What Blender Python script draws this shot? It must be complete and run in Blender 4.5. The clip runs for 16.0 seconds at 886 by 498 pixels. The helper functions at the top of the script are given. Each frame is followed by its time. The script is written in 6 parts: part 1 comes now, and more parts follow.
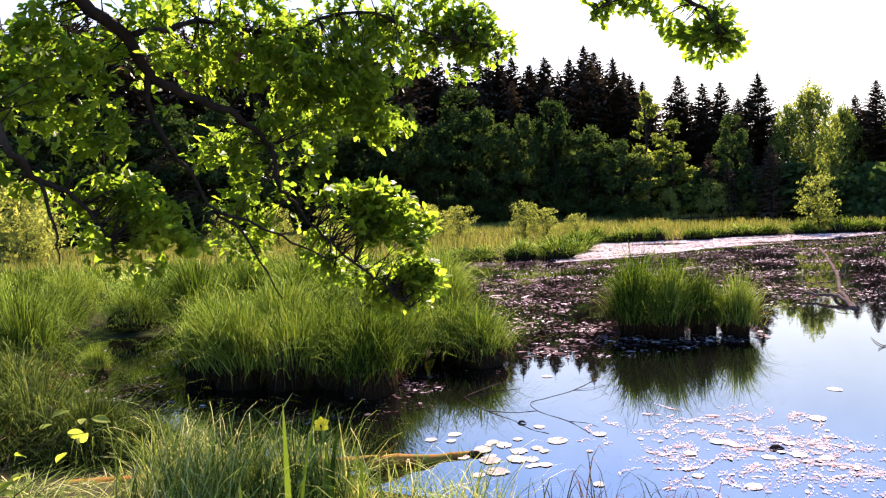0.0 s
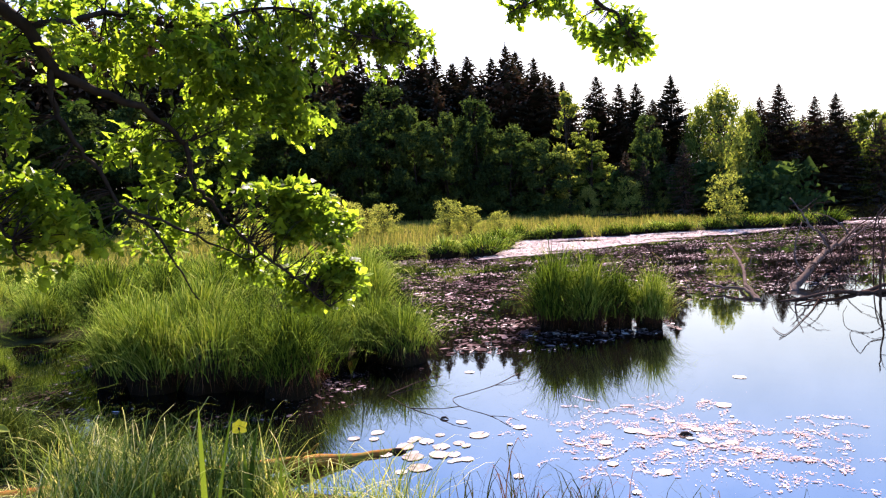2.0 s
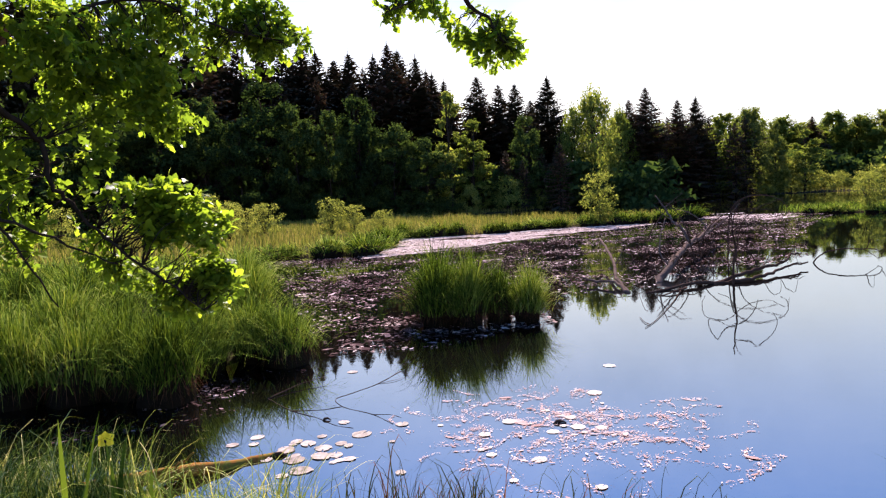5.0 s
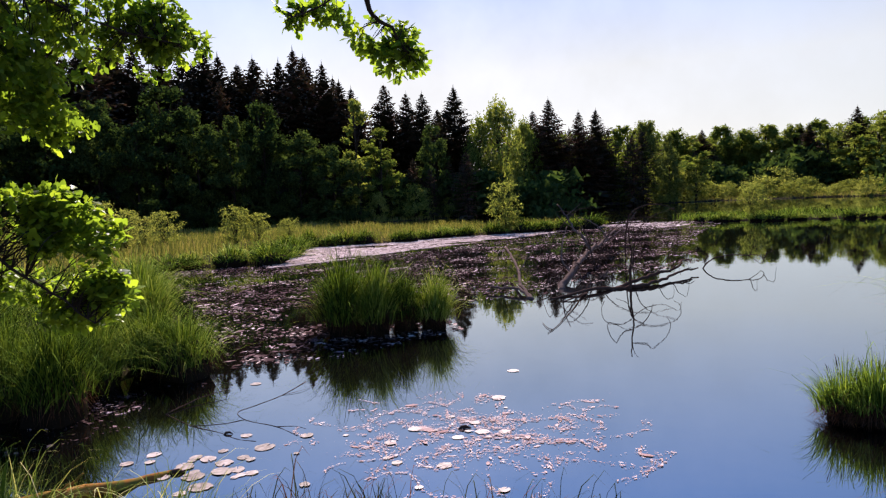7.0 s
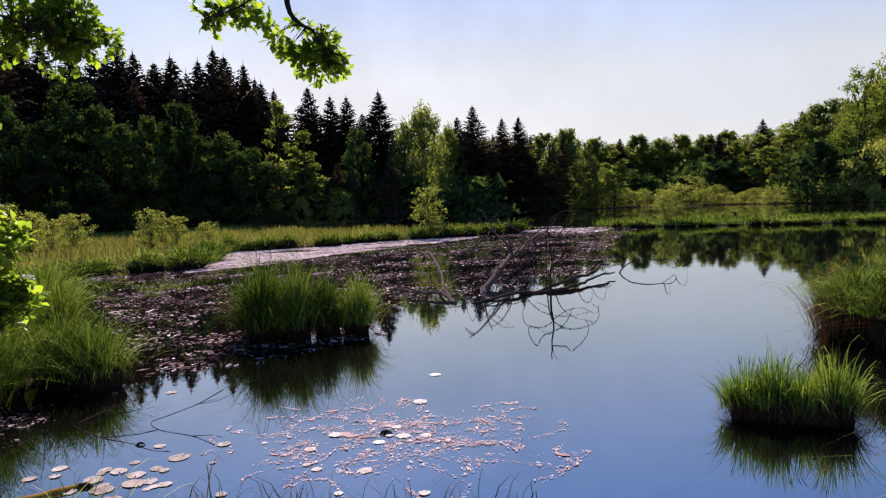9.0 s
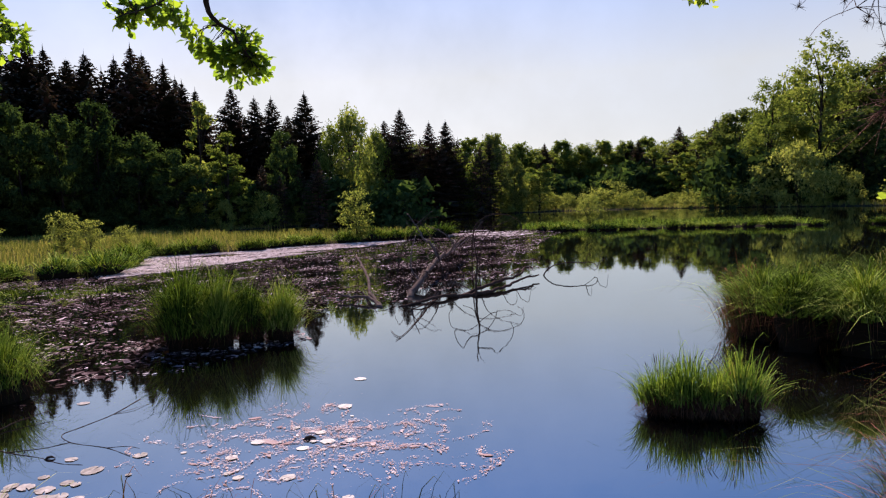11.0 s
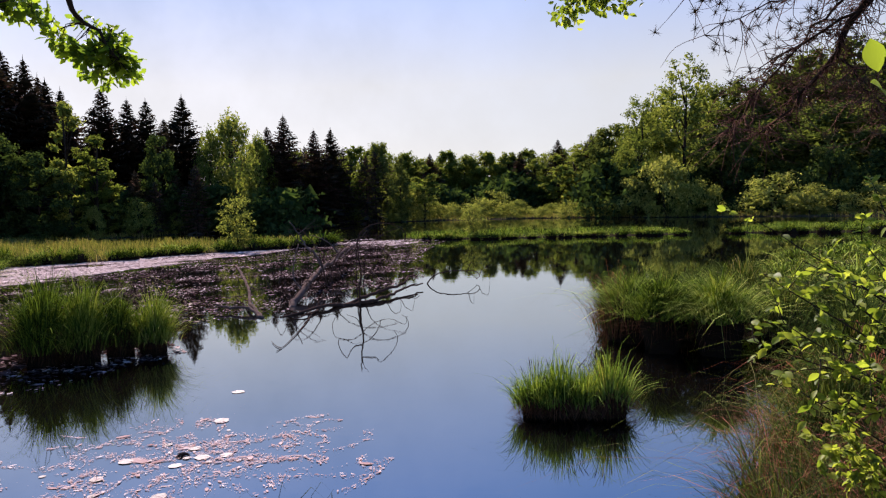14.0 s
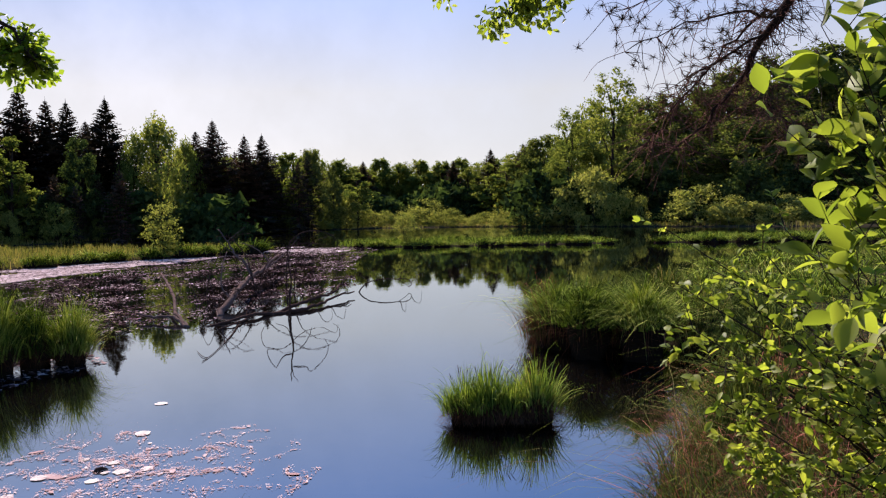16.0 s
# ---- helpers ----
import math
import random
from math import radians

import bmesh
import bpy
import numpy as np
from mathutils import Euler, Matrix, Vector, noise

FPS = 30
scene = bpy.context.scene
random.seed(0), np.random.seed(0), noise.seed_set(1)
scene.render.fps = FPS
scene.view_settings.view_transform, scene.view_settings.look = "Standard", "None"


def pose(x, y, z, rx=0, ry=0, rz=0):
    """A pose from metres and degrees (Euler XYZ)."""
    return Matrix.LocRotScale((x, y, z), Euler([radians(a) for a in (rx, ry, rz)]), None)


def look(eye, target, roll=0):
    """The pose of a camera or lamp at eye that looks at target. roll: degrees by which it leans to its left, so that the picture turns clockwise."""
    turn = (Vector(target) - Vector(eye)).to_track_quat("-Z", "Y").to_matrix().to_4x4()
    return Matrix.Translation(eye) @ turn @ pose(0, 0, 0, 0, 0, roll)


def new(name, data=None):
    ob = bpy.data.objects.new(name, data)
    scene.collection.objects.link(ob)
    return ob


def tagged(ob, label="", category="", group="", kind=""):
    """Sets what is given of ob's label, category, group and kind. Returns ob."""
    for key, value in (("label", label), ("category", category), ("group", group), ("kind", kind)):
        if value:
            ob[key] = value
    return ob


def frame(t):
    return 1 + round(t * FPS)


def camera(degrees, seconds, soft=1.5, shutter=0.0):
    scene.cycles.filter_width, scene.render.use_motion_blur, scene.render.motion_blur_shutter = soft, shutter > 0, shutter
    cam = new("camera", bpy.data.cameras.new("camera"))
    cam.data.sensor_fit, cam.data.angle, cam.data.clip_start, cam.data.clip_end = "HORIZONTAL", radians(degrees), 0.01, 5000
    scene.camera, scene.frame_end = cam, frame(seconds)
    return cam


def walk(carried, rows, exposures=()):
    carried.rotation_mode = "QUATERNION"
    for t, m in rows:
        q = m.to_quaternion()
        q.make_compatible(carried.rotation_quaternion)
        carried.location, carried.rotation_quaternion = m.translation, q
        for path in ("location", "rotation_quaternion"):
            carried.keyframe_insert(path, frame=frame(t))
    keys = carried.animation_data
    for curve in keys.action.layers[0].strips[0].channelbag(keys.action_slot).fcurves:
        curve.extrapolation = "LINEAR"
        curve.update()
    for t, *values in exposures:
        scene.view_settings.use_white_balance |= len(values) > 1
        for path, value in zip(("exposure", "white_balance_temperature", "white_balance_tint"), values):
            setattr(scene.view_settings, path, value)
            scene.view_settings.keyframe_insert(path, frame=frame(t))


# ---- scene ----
cam = camera(62.9, 16.0, soft=1.25)
PATH = [
    (0.0, pose(0.000, 0.000, 1.850, 86.59, 2.60, -0.39)),
    (0.5, pose(0.008, -0.006, 1.850, 86.49, 2.55, -1.78)),
    (1.0, pose(0.016, -0.012, 1.851, 86.39, 2.59, -3.23)),
    (1.5, pose(0.023, -0.019, 1.851, 86.31, 2.69, -4.52)),
    (2.0, pose(0.031, -0.025, 1.851, 86.15, 2.74, -6.33)),
    (2.5, pose(0.038, -0.032, 1.852, 86.08, 2.69, -7.82)),
    (3.0, pose(0.044, -0.039, 1.852, 85.96, 2.66, -9.54)),
    (3.5, pose(0.051, -0.046, 1.852, 85.88, 2.72, -11.03)),
    (6.0, pose(0.079, -0.085, 1.854, 85.70, 2.89, -19.13)),
    (6.5, pose(0.084, -0.094, 1.854, 85.88, 2.74, -21.16)),
    (7.0, pose(0.089, -0.102, 1.855, 85.88, 2.77, -22.67)),
    (7.5, pose(0.093, -0.111, 1.855, 85.91, 2.63, -24.31)),
    (8.0, pose(0.097, -0.120, 1.855, 85.94, 2.50, -25.77)),
    (8.5, pose(0.101, -0.129, 1.855, 85.97, 2.41, -27.25)),
    (9.0, pose(0.104, -0.139, 1.856, 85.99, 2.27, -28.58)),
    (11.5, pose(0.118, -0.189, 1.857, 86.09, 2.07, -35.66)),
    (12.0, pose(0.120, -0.200, 1.858, 86.13, 2.01, -36.95)),
    (12.5, pose(0.122, -0.210, 1.858, 86.18, 1.99, -38.20)),
    (13.0, pose(0.123, -0.221, 1.858, 86.21, 1.92, -39.67)),
    (13.5, pose(0.124, -0.233, 1.859, 86.26, 1.78, -41.64)),
    (14.0, pose(0.125, -0.244, 1.859, 86.47, 1.65, -43.25)),
    (14.5, pose(0.125, -0.256, 1.859, 86.60, 1.53, -44.78)),
    (15.0, pose(0.126, -0.268, 1.860, 86.77, 1.42, -46.01)),
    (15.5, pose(0.126, -0.280, 1.860, 86.86, 1.28, -47.34)),
    (16.0, pose(0.126, -0.292, 1.860, 86.99, 1.17, -48.48)),
]
walk(cam, PATH, [(0.0, 2.65, 6300, 25), (1.5, 2.65, 6300, 25), (3.5, 2.36, 6250, 25), (6.5, 1.82, 6050, 24), (7.2, 1.66, 6050, 24), (8.4, 1.68, 6050, 24), (9.0, 1.53, 5950, 24), (16.0, 1.56, 6050, 27)])

# ---- light ----
SUN_AZ, SUN_EL = 22.0, 33.0
world = bpy.data.worlds.new("sky")
scene.world = world
world.use_nodes = True
wn = world.node_tree.nodes
sky = wn.new("ShaderNodeTexSky")
sky.sky_type, sky.sun_disc = "NISHITA", False
sky.sun_elevation, sky.sun_rotation = radians(SUN_EL), radians(SUN_AZ)
sky.air_density, sky.dust_density, sky.ozone_density = 1.0, 1.2, 3.0
wn["Background"].inputs["Strength"].default_value = 0.055
# a thin high veil of cloud over the clear sky
place = wn.new("ShaderNodeTexCoord")
veil = wn.new("ShaderNodeTexNoise")
veil.inputs["Scale"].default_value, veil.inputs["Detail"].default_value, veil.inputs["Roughness"].default_value = 2.2, 6, 0.6
thick = wn.new("ShaderNodeMapRange")
thick.inputs["From Min"].default_value, thick.inputs["From Max"].default_value = 0.35, 0.7
thick.inputs["To Min"].default_value, thick.inputs["To Max"].default_value = 0.78, 0.98
mist = wn.new("ShaderNodeMixRGB")
links = world.node_tree.links
# creamy towards the horizon, bluer overhead
axes, rise, hue = wn.new("ShaderNodeSeparateXYZ"), wn.new("ShaderNodeMapRange"), wn.new("ShaderNodeMixRGB")
rise.inputs["From Min"].default_value, rise.inputs["From Max"].default_value = 0.16, 0.43
hue.inputs[1].default_value, hue.inputs[2].default_value = (4.35, 4.5, 3.85, 1), (0.5, 2.25, 5.8, 1)
links.new(place.outputs["Generated"], axes.inputs[0])
links.new(axes.outputs["Z"], rise.inputs["Value"])
links.new(rise.outputs["Result"], hue.inputs[0])
links.new(hue.outputs[0], mist.inputs[2])
links.new(place.outputs["Generated"], veil.inputs["Vector"])
links.new(veil.outputs["Fac"], thick.inputs["Value"])
links.new(thick.outputs["Result"], mist.inputs[0])
links.new(sky.outputs["Color"], mist.inputs[1])
links.new(mist.outputs[0], wn["Background"].inputs["Color"])
sun_data = bpy.data.lights.new("sun", "SUN")
sun_data.energy, sun_data.angle, sun_data.color = 5.0, radians(0.5), (1.0, 0.9, 0.77)
sun = new("sun", sun_data)
SUN_WAY = Vector((math.sin(radians(SUN_AZ)) * math.cos(radians(SUN_EL)),
                  math.cos(radians(SUN_AZ)) * math.cos(radians(SUN_EL)), math.sin(radians(SUN_EL))))
sun.matrix_world = look(SUN_WAY * 200, (0, 0, 0))


# ---- materials ----
def base_material(name):
    m = bpy.data.materials.new(name)
    m.use_nodes = True
    return m, m.node_tree.nodes, m.node_tree.links, m.node_tree.nodes["Principled BSDF"]


def ramp_node(nodes, stops):
    r = nodes.new("ShaderNodeValToRGB")
    while len(r.color_ramp.elements) < len(stops):
        r.color_ramp.elements.new(0.5)
    for e, (p, c) in zip(r.color_ramp.elements, stops):
        e.position, e.color = p, (*c, 1)
    return r


def foliage(name, stops, glow, through_light=0.45, rough=0.5, wide=1.2, spec=0.4):
    """Leaves or blades: colour by island, by thing and by a broad patchiness; light also passes through them."""
    m, n, l, p = base_material(name)
    geo, info, tex = n.new("ShaderNodeNewGeometry"), n.new("ShaderNodeObjectInfo"), n.new("ShaderNodeTexNoise")
    co = n.new("ShaderNodeTexCoord")
    tex.inputs["Scale"].default_value = wide
    l.new(co.outputs["Object"], tex.inputs["Vector"])
    a = n.new("ShaderNodeMath")
    a.operation = "MULTIPLY_ADD"
    a.inputs[1].default_value = 0.72
    l.new(geo.outputs["Random Per Island"], a.inputs[0])
    b = n.new("ShaderNodeMath")
    b.operation = "MULTIPLY_ADD"
    b.inputs[1].default_value = 0.5
    b.inputs[2].default_value = -0.27
    l.new(tex.outputs["Fac"], b.inputs[0])
    l.new(b.outputs[0], a.inputs[2])
    c = n.new("ShaderNodeMath")
    c.operation = "MULTIPLY_ADD"
    c.inputs[1].default_value = 0.34
    l.new(info.outputs["Random"], c.inputs[0])
    l.new(a.outputs[0], c.inputs[2])
    r = ramp_node(n, [(a, (1.2 * red, green, blue)) for a, (red, green, blue) in stops])
    l.new(c.outputs[0], r.inputs[0])
    l.new(r.outputs[0], p.inputs["Base Color"])
    p.inputs["Roughness"].default_value = rough
    p.inputs["Specular IOR Level"].default_value = spec
    t = n.new("ShaderNodeBsdfTranslucent")
    mul = n.new("ShaderNodeMixRGB")
    mul.blend_type, mul.inputs[0].default_value = "MULTIPLY", 1.0
    mul.inputs[2].default_value = (*glow, 1)
    l.new(r.outputs[0], mul.inputs[1])
    l.new(mul.outputs[0], t.inputs["Color"])
    mix = n.new("ShaderNodeMixShader")
    mix.inputs[0].default_value = through_light
    l.new(p.outputs[0], mix.inputs[1])
    l.new(t.outputs[0], mix.inputs[2])
    l.new(mix.outputs[0], n["Material Output"].inputs["Surface"])
    return m


def rough_stuff(name, stops, scale, rough=0.85, bump=0.3, depth=0.02, stretch=(1, 1, 1)):
    """Bark, mud, peat: two scales of noise for colour and relief."""
    m, n, l, p = base_material(name)
    co, mp = n.new("ShaderNodeTexCoord"), n.new("ShaderNodeMapping")
    mp.inputs["Scale"].default_value = stretch
    l.new(co.outputs["Object"], mp.inputs["Vector"])
    fine, broad = n.new("ShaderNodeTexNoise"), n.new("ShaderNodeTexNoise")
    fine.inputs["Scale"].default_value, fine.inputs["Detail"].default_value = scale, 8
    broad.inputs["Scale"].default_value = scale * 0.17
    l.new(mp.outputs[0], fine.inputs["Vector"])
    l.new(mp.outputs[0], broad.inputs["Vector"])
    mix = n.new("ShaderNodeMath")
    mix.operation = "MULTIPLY_ADD"
    mix.inputs[1].default_value = 0.6
    half = n.new("ShaderNodeMath")
    half.operation = "MULTIPLY"
    half.inputs[1].default_value = 0.45
    l.new(broad.outputs["Fac"], half.inputs[0])
    l.new(fine.outputs["Fac"], mix.inputs[0])
    l.new(half.outputs[0], mix.inputs[2])
    r = ramp_node(n, stops)
    l.new(mix.outputs[0], r.inputs[0])
    l.new(r.outputs[0], p.inputs["Base Color"])
    p.inputs["Roughness"].default_value = rough
    p.inputs["Specular IOR Level"].default_value = 0.0
    bm_node = n.new("ShaderNodeBump")
    bm_node.inputs["Strength"].default_value, bm_node.inputs["Distance"].default_value = bump, depth
    l.new(fine.outputs["Fac"], bm_node.inputs["Height"])
    l.new(bm_node.outputs[0], p.inputs["Normal"])
    return m


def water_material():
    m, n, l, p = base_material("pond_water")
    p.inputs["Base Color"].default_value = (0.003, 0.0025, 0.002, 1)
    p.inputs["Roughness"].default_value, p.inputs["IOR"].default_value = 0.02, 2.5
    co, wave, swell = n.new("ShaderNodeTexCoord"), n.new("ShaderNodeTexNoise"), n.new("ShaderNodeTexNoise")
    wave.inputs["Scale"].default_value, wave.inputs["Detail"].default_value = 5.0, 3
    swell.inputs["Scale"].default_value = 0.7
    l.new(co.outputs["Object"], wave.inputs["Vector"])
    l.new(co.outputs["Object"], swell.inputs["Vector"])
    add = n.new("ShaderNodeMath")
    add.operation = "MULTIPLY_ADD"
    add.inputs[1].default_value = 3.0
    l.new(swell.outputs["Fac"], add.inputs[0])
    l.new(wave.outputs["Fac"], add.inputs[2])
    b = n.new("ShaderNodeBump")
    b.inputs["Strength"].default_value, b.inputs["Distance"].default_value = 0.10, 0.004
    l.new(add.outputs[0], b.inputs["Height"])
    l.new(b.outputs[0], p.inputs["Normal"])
    # extra bluish mirror layer, added to brighten the sky's reflection
    extra_mirror, mix = n.new("ShaderNodeBsdfGlossy"), n.new("ShaderNodeMixShader")
    extra_mirror.inputs["Color"].default_value, extra_mirror.inputs["Roughness"].default_value = (0.68, 0.87, 1.0, 1), 0.02
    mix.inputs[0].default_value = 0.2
    l.new(b.outputs[0], extra_mirror.inputs["Normal"])
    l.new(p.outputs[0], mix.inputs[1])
    l.new(extra_mirror.outputs[0], mix.inputs[2])
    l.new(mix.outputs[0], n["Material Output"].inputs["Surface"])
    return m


def floating(name, stops, rough, spec=0.6, grain=30.0, leaf=0.55, own=0.4, base=0.46):
    """Leaves that lie on the water: colour by leaf, with stains of its own; palest stops paint glare."""
    m, n, l, p = base_material(name)
    geo, info, tex, add = n.new("ShaderNodeNewGeometry"), n.new("ShaderNodeObjectInfo"), n.new("ShaderNodeTexNoise"), n.new("ShaderNodeMath")
    tex.inputs["Scale"].default_value, tex.inputs["Detail"].default_value = grain, 4
    l.new(geo.outputs["Position"], tex.inputs["Vector"])
    both = n.new("ShaderNodeMath")
    both.operation = "MULTIPLY_ADD"
    both.inputs[1].default_value = leaf
    l.new(geo.outputs["Random Per Island"], both.inputs[0])
    l.new(tex.outputs["Fac"], both.inputs[2])
    add.operation = "MULTIPLY_ADD"
    add.inputs[1].default_value = own
    l.new(info.outputs["Random"], add.inputs[0])
    l.new(both.outputs[0], add.inputs[2])
    drop = n.new("ShaderNodeMath")
    drop.operation, drop.inputs[1].default_value = "SUBTRACT", base
    l.new(add.outputs[0], drop.inputs[0])
    r = ramp_node(n, stops)
    l.new(drop.outputs[0], r.inputs[0])
    l.new(r.outputs[0], p.inputs["Base Color"])
    p.inputs["Roughness"].default_value, p.inputs["Specular IOR Level"].default_value = rough, spec
    return m


# wide grass ramps paint highlights and dark gaps in, blade by blade
SEDGE = foliage("sedge_green", [(0.15, (0.008, 0.018, 0.004)), (0.45, (0.04, 0.082, 0.010)), (0.7, (0.14, 0.23, 0.026)), (1.0, (0.3, 0.37, 0.085))],
                (1.3, 1.25, 0.5), 0.17, spec=0.0, rough=0.65)
SEDGE_LIGHT = foliage("sedge_light", [(0.15, (0.022, 0.05, 0.008)), (0.45, (0.1, 0.19, 0.026)), (0.75, (0.22, 0.34, 0.06)), (1.0, (0.3, 0.27, 0.08))],
                      (1.3, 1.25, 0.5), 0.28, spec=0.0, rough=0.6)
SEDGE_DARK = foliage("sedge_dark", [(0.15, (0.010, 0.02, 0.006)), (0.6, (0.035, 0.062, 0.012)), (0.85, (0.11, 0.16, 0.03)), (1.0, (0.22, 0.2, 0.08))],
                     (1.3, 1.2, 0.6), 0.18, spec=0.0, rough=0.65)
SEDGE_BROWN = foliage("sedge_brown", [(0.15, (0.014, 0.022, 0.008)), (0.5, (0.05, 0.065, 0.018)), (0.7, (0.1, 0.045, 0.026)), (1.0, (0.3, 0.14, 0.09))], (1.2, 1.1, 0.7), 0.2, spec=0.0, rough=0.65)
SEDGE_RED = foliage("red_sedge", [(0.1, (0.03, 0.012, 0.010)), (0.6, (0.09, 0.032, 0.025)), (1.0, (0.22, 0.09, 0.065))], (1.2, 1.0, 0.8), 0.2, spec=0.0, rough=0.7)
SEDGE_OLD = foliage("dry_sedge", [(0.1, (0.03, 0.016, 0.009)), (0.6, (0.065, 0.036, 0.02)), (1.0, (0.16, 0.1, 0.055))], (1.2, 1.0, 0.7), 0.15, spec=0.0, rough=0.75)
MEADOW = foliage("meadow_grass", [(0.1, (0.05, 0.075, 0.016)), (0.5, (0.115, 0.145, 0.03)), (0.85, (0.2, 0.2, 0.06)), (1.0, (0.3, 0.25, 0.13))],
                 (1.3, 1.2, 0.7), 0.3, wide=0.25, spec=0.0, rough=0.75)
BANK_GRASS = foliage("bank_grass", [(0.15, (0.02, 0.04, 0.008)), (0.5, (0.08, 0.14, 0.022)), (0.75, (0.2, 0.27, 0.055)), (1.0, (0.5, 0.5, 0.24))],
                     (1.3, 1.25, 0.7), 0.3, spec=0.0, rough=0.6)
OAK_LEAF = foliage("oak_leaf", [(0.1, (0.043, 0.075, 0.008)), (0.5, (0.085, 0.135, 0.010)), (1.0, (0.15, 0.19, 0.014))], (2.95, 3.2, 1.7), 0.42, 0.5, spec=0.06)
SHRUB_LEAF = foliage("shrub_leaf", [(0.1, (0.06, 0.1, 0.013)), (0.5, (0.122, 0.178, 0.026)), (1.0, (0.2, 0.245, 0.05))], (1.9, 1.95, 0.8), 0.5, 0.5, spec=0.06)
# shade of the backlit woods is put into this dark leaf colour
SHADED_WOOD_LEAF = foliage("shaded_wood_leaf", [(0.1, (0.012, 0.022, 0.008)), (0.5, (0.024, 0.044, 0.014)), (1.0, (0.06, 0.088, 0.024))], (1.4, 1.6, 0.8), 0.3, 0.75, wide=0.3, spec=0.0)
# sunlight on the rise is put into this lighter leaf; mid-green trees share it
LIT_HILL_LEAF = foliage("lit_hill_leaf", [(0.1, (0.026, 0.042, 0.012)), (0.5, (0.058, 0.084, 0.02)), (1.0, (0.115, 0.14, 0.042))], (1.5, 1.6, 0.8), 0.36, 0.7, wide=0.4, spec=0.0)
# fresh light green; on the far trees it stands in for haze
FRESH_HAZE_LEAF = foliage("fresh_haze_leaf", [(0.1, (0.038, 0.062, 0.012)), (0.5, (0.085, 0.125, 0.024)), (1.0, (0.165, 0.195, 0.048))], (1.5, 1.55, 0.8), 0.4, 0.7, wide=0.4, spec=0.0)
WILLOW_LEAF = foliage("willow_leaf", [(0.1, (0.064, 0.092, 0.02)), (0.5, (0.13, 0.168, 0.036)), (1.0, (0.23, 0.26, 0.07))], (1.5, 1.5, 0.85), 0.4, 0.7, wide=0.4, spec=0.0)
NEEDLES = foliage("spruce_needles", [(0.1, (0.024, 0.026, 0.018)), (0.55, (0.046, 0.046, 0.03)), (1.0, (0.1, 0.06, 0.044))], (1.0, 1.0, 0.7), 0.1, 0.8, wide=0.3, spec=0.0)
BARK = rough_stuff("bark", [(0.25, (0.012, 0.009, 0.007)), (0.6, (0.035, 0.026, 0.02)), (0.8, (0.08, 0.065, 0.05))], 18, stretch=(1, 1, 0.25))
DEADWOOD = rough_stuff("dead_wood", [(0.25, (0.035, 0.024, 0.02)), (0.6, (0.09, 0.062, 0.05)), (0.85, (0.2, 0.145, 0.12))], 24, stretch=(1, 1, 0.4))
PINE_TWIG = rough_stuff("pine_twig", [(0.25, (0.05, 0.024, 0.018)), (0.8, (0.14, 0.075, 0.055))], 30)
WETWOOD = rough_stuff("wet_twig", [(0.25, (0.022, 0.013, 0.010)), (0.8, (0.07, 0.043, 0.032))], 30, rough=0.7)
LOG_BARK = rough_stuff("log_bark", [(0.3, (0.05, 0.022, 0.008)), (0.5, (0.2, 0.085, 0.022)), (0.64, (0.1, 0.09, 0.02)), (0.8, (0.28, 0.14, 0.045))], 26, stretch=(1, 0.3, 1))
MUD = rough_stuff("marsh_soil", [(0.25, (0.012, 0.010, 0.006)), (0.6, (0.03, 0.025, 0.014)), (0.85, (0.045, 0.05, 0.015))], 3.0, depth=0.05)
PEAT = rough_stuff("peat_mound", [(0.25, (0.008, 0.006, 0.004)), (0.7, (0.016, 0.012, 0.008)), (0.9, (0.028, 0.02, 0.011))], 20, depth=0.04)
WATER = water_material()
# pinkish white stops paint the sky's glare on the pads
PAD = floating("lily_pad_glare", [(0.0, (0.09, 0.065, 0.05)), (0.35, (0.23, 0.18, 0.155)), (0.7, (0.38, 0.31, 0.28)), (1.0, (0.52, 0.45, 0.42))], 0.5, 0.02, 22.0)
# palest stops paint the glints that streak the pondweed
SCUM = floating("floating_leaf", [(0.2, (0.016, 0.009, 0.008)), (0.42, (0.05, 0.03, 0.029)), (0.55, (0.17, 0.11, 0.105)), (0.66, (0.55, 0.42, 0.4))], 0.6, 0.0, 2.2, 0.3, 0.0, 0.25)
# pale mat colour also carries the sky's sheen on the leaves
MAT = floating("pondweed_mat", [(0.0, (0.15, 0.1, 0.09)), (0.5, (0.38, 0.285, 0.255)), (1.0, (0.58, 0.47, 0.43))], 0.7, 0.0, 1.5)
# pink scraps; the pale end also paints sun glint on wet leaf
SCRAP = floating("leaf_scrap", [(0.0, (0.22, 0.12, 0.105)), (0.5, (0.38, 0.27, 0.245)), (1.0, (0.6, 0.52, 0.48))], 0.6, 0.0, 9.0)


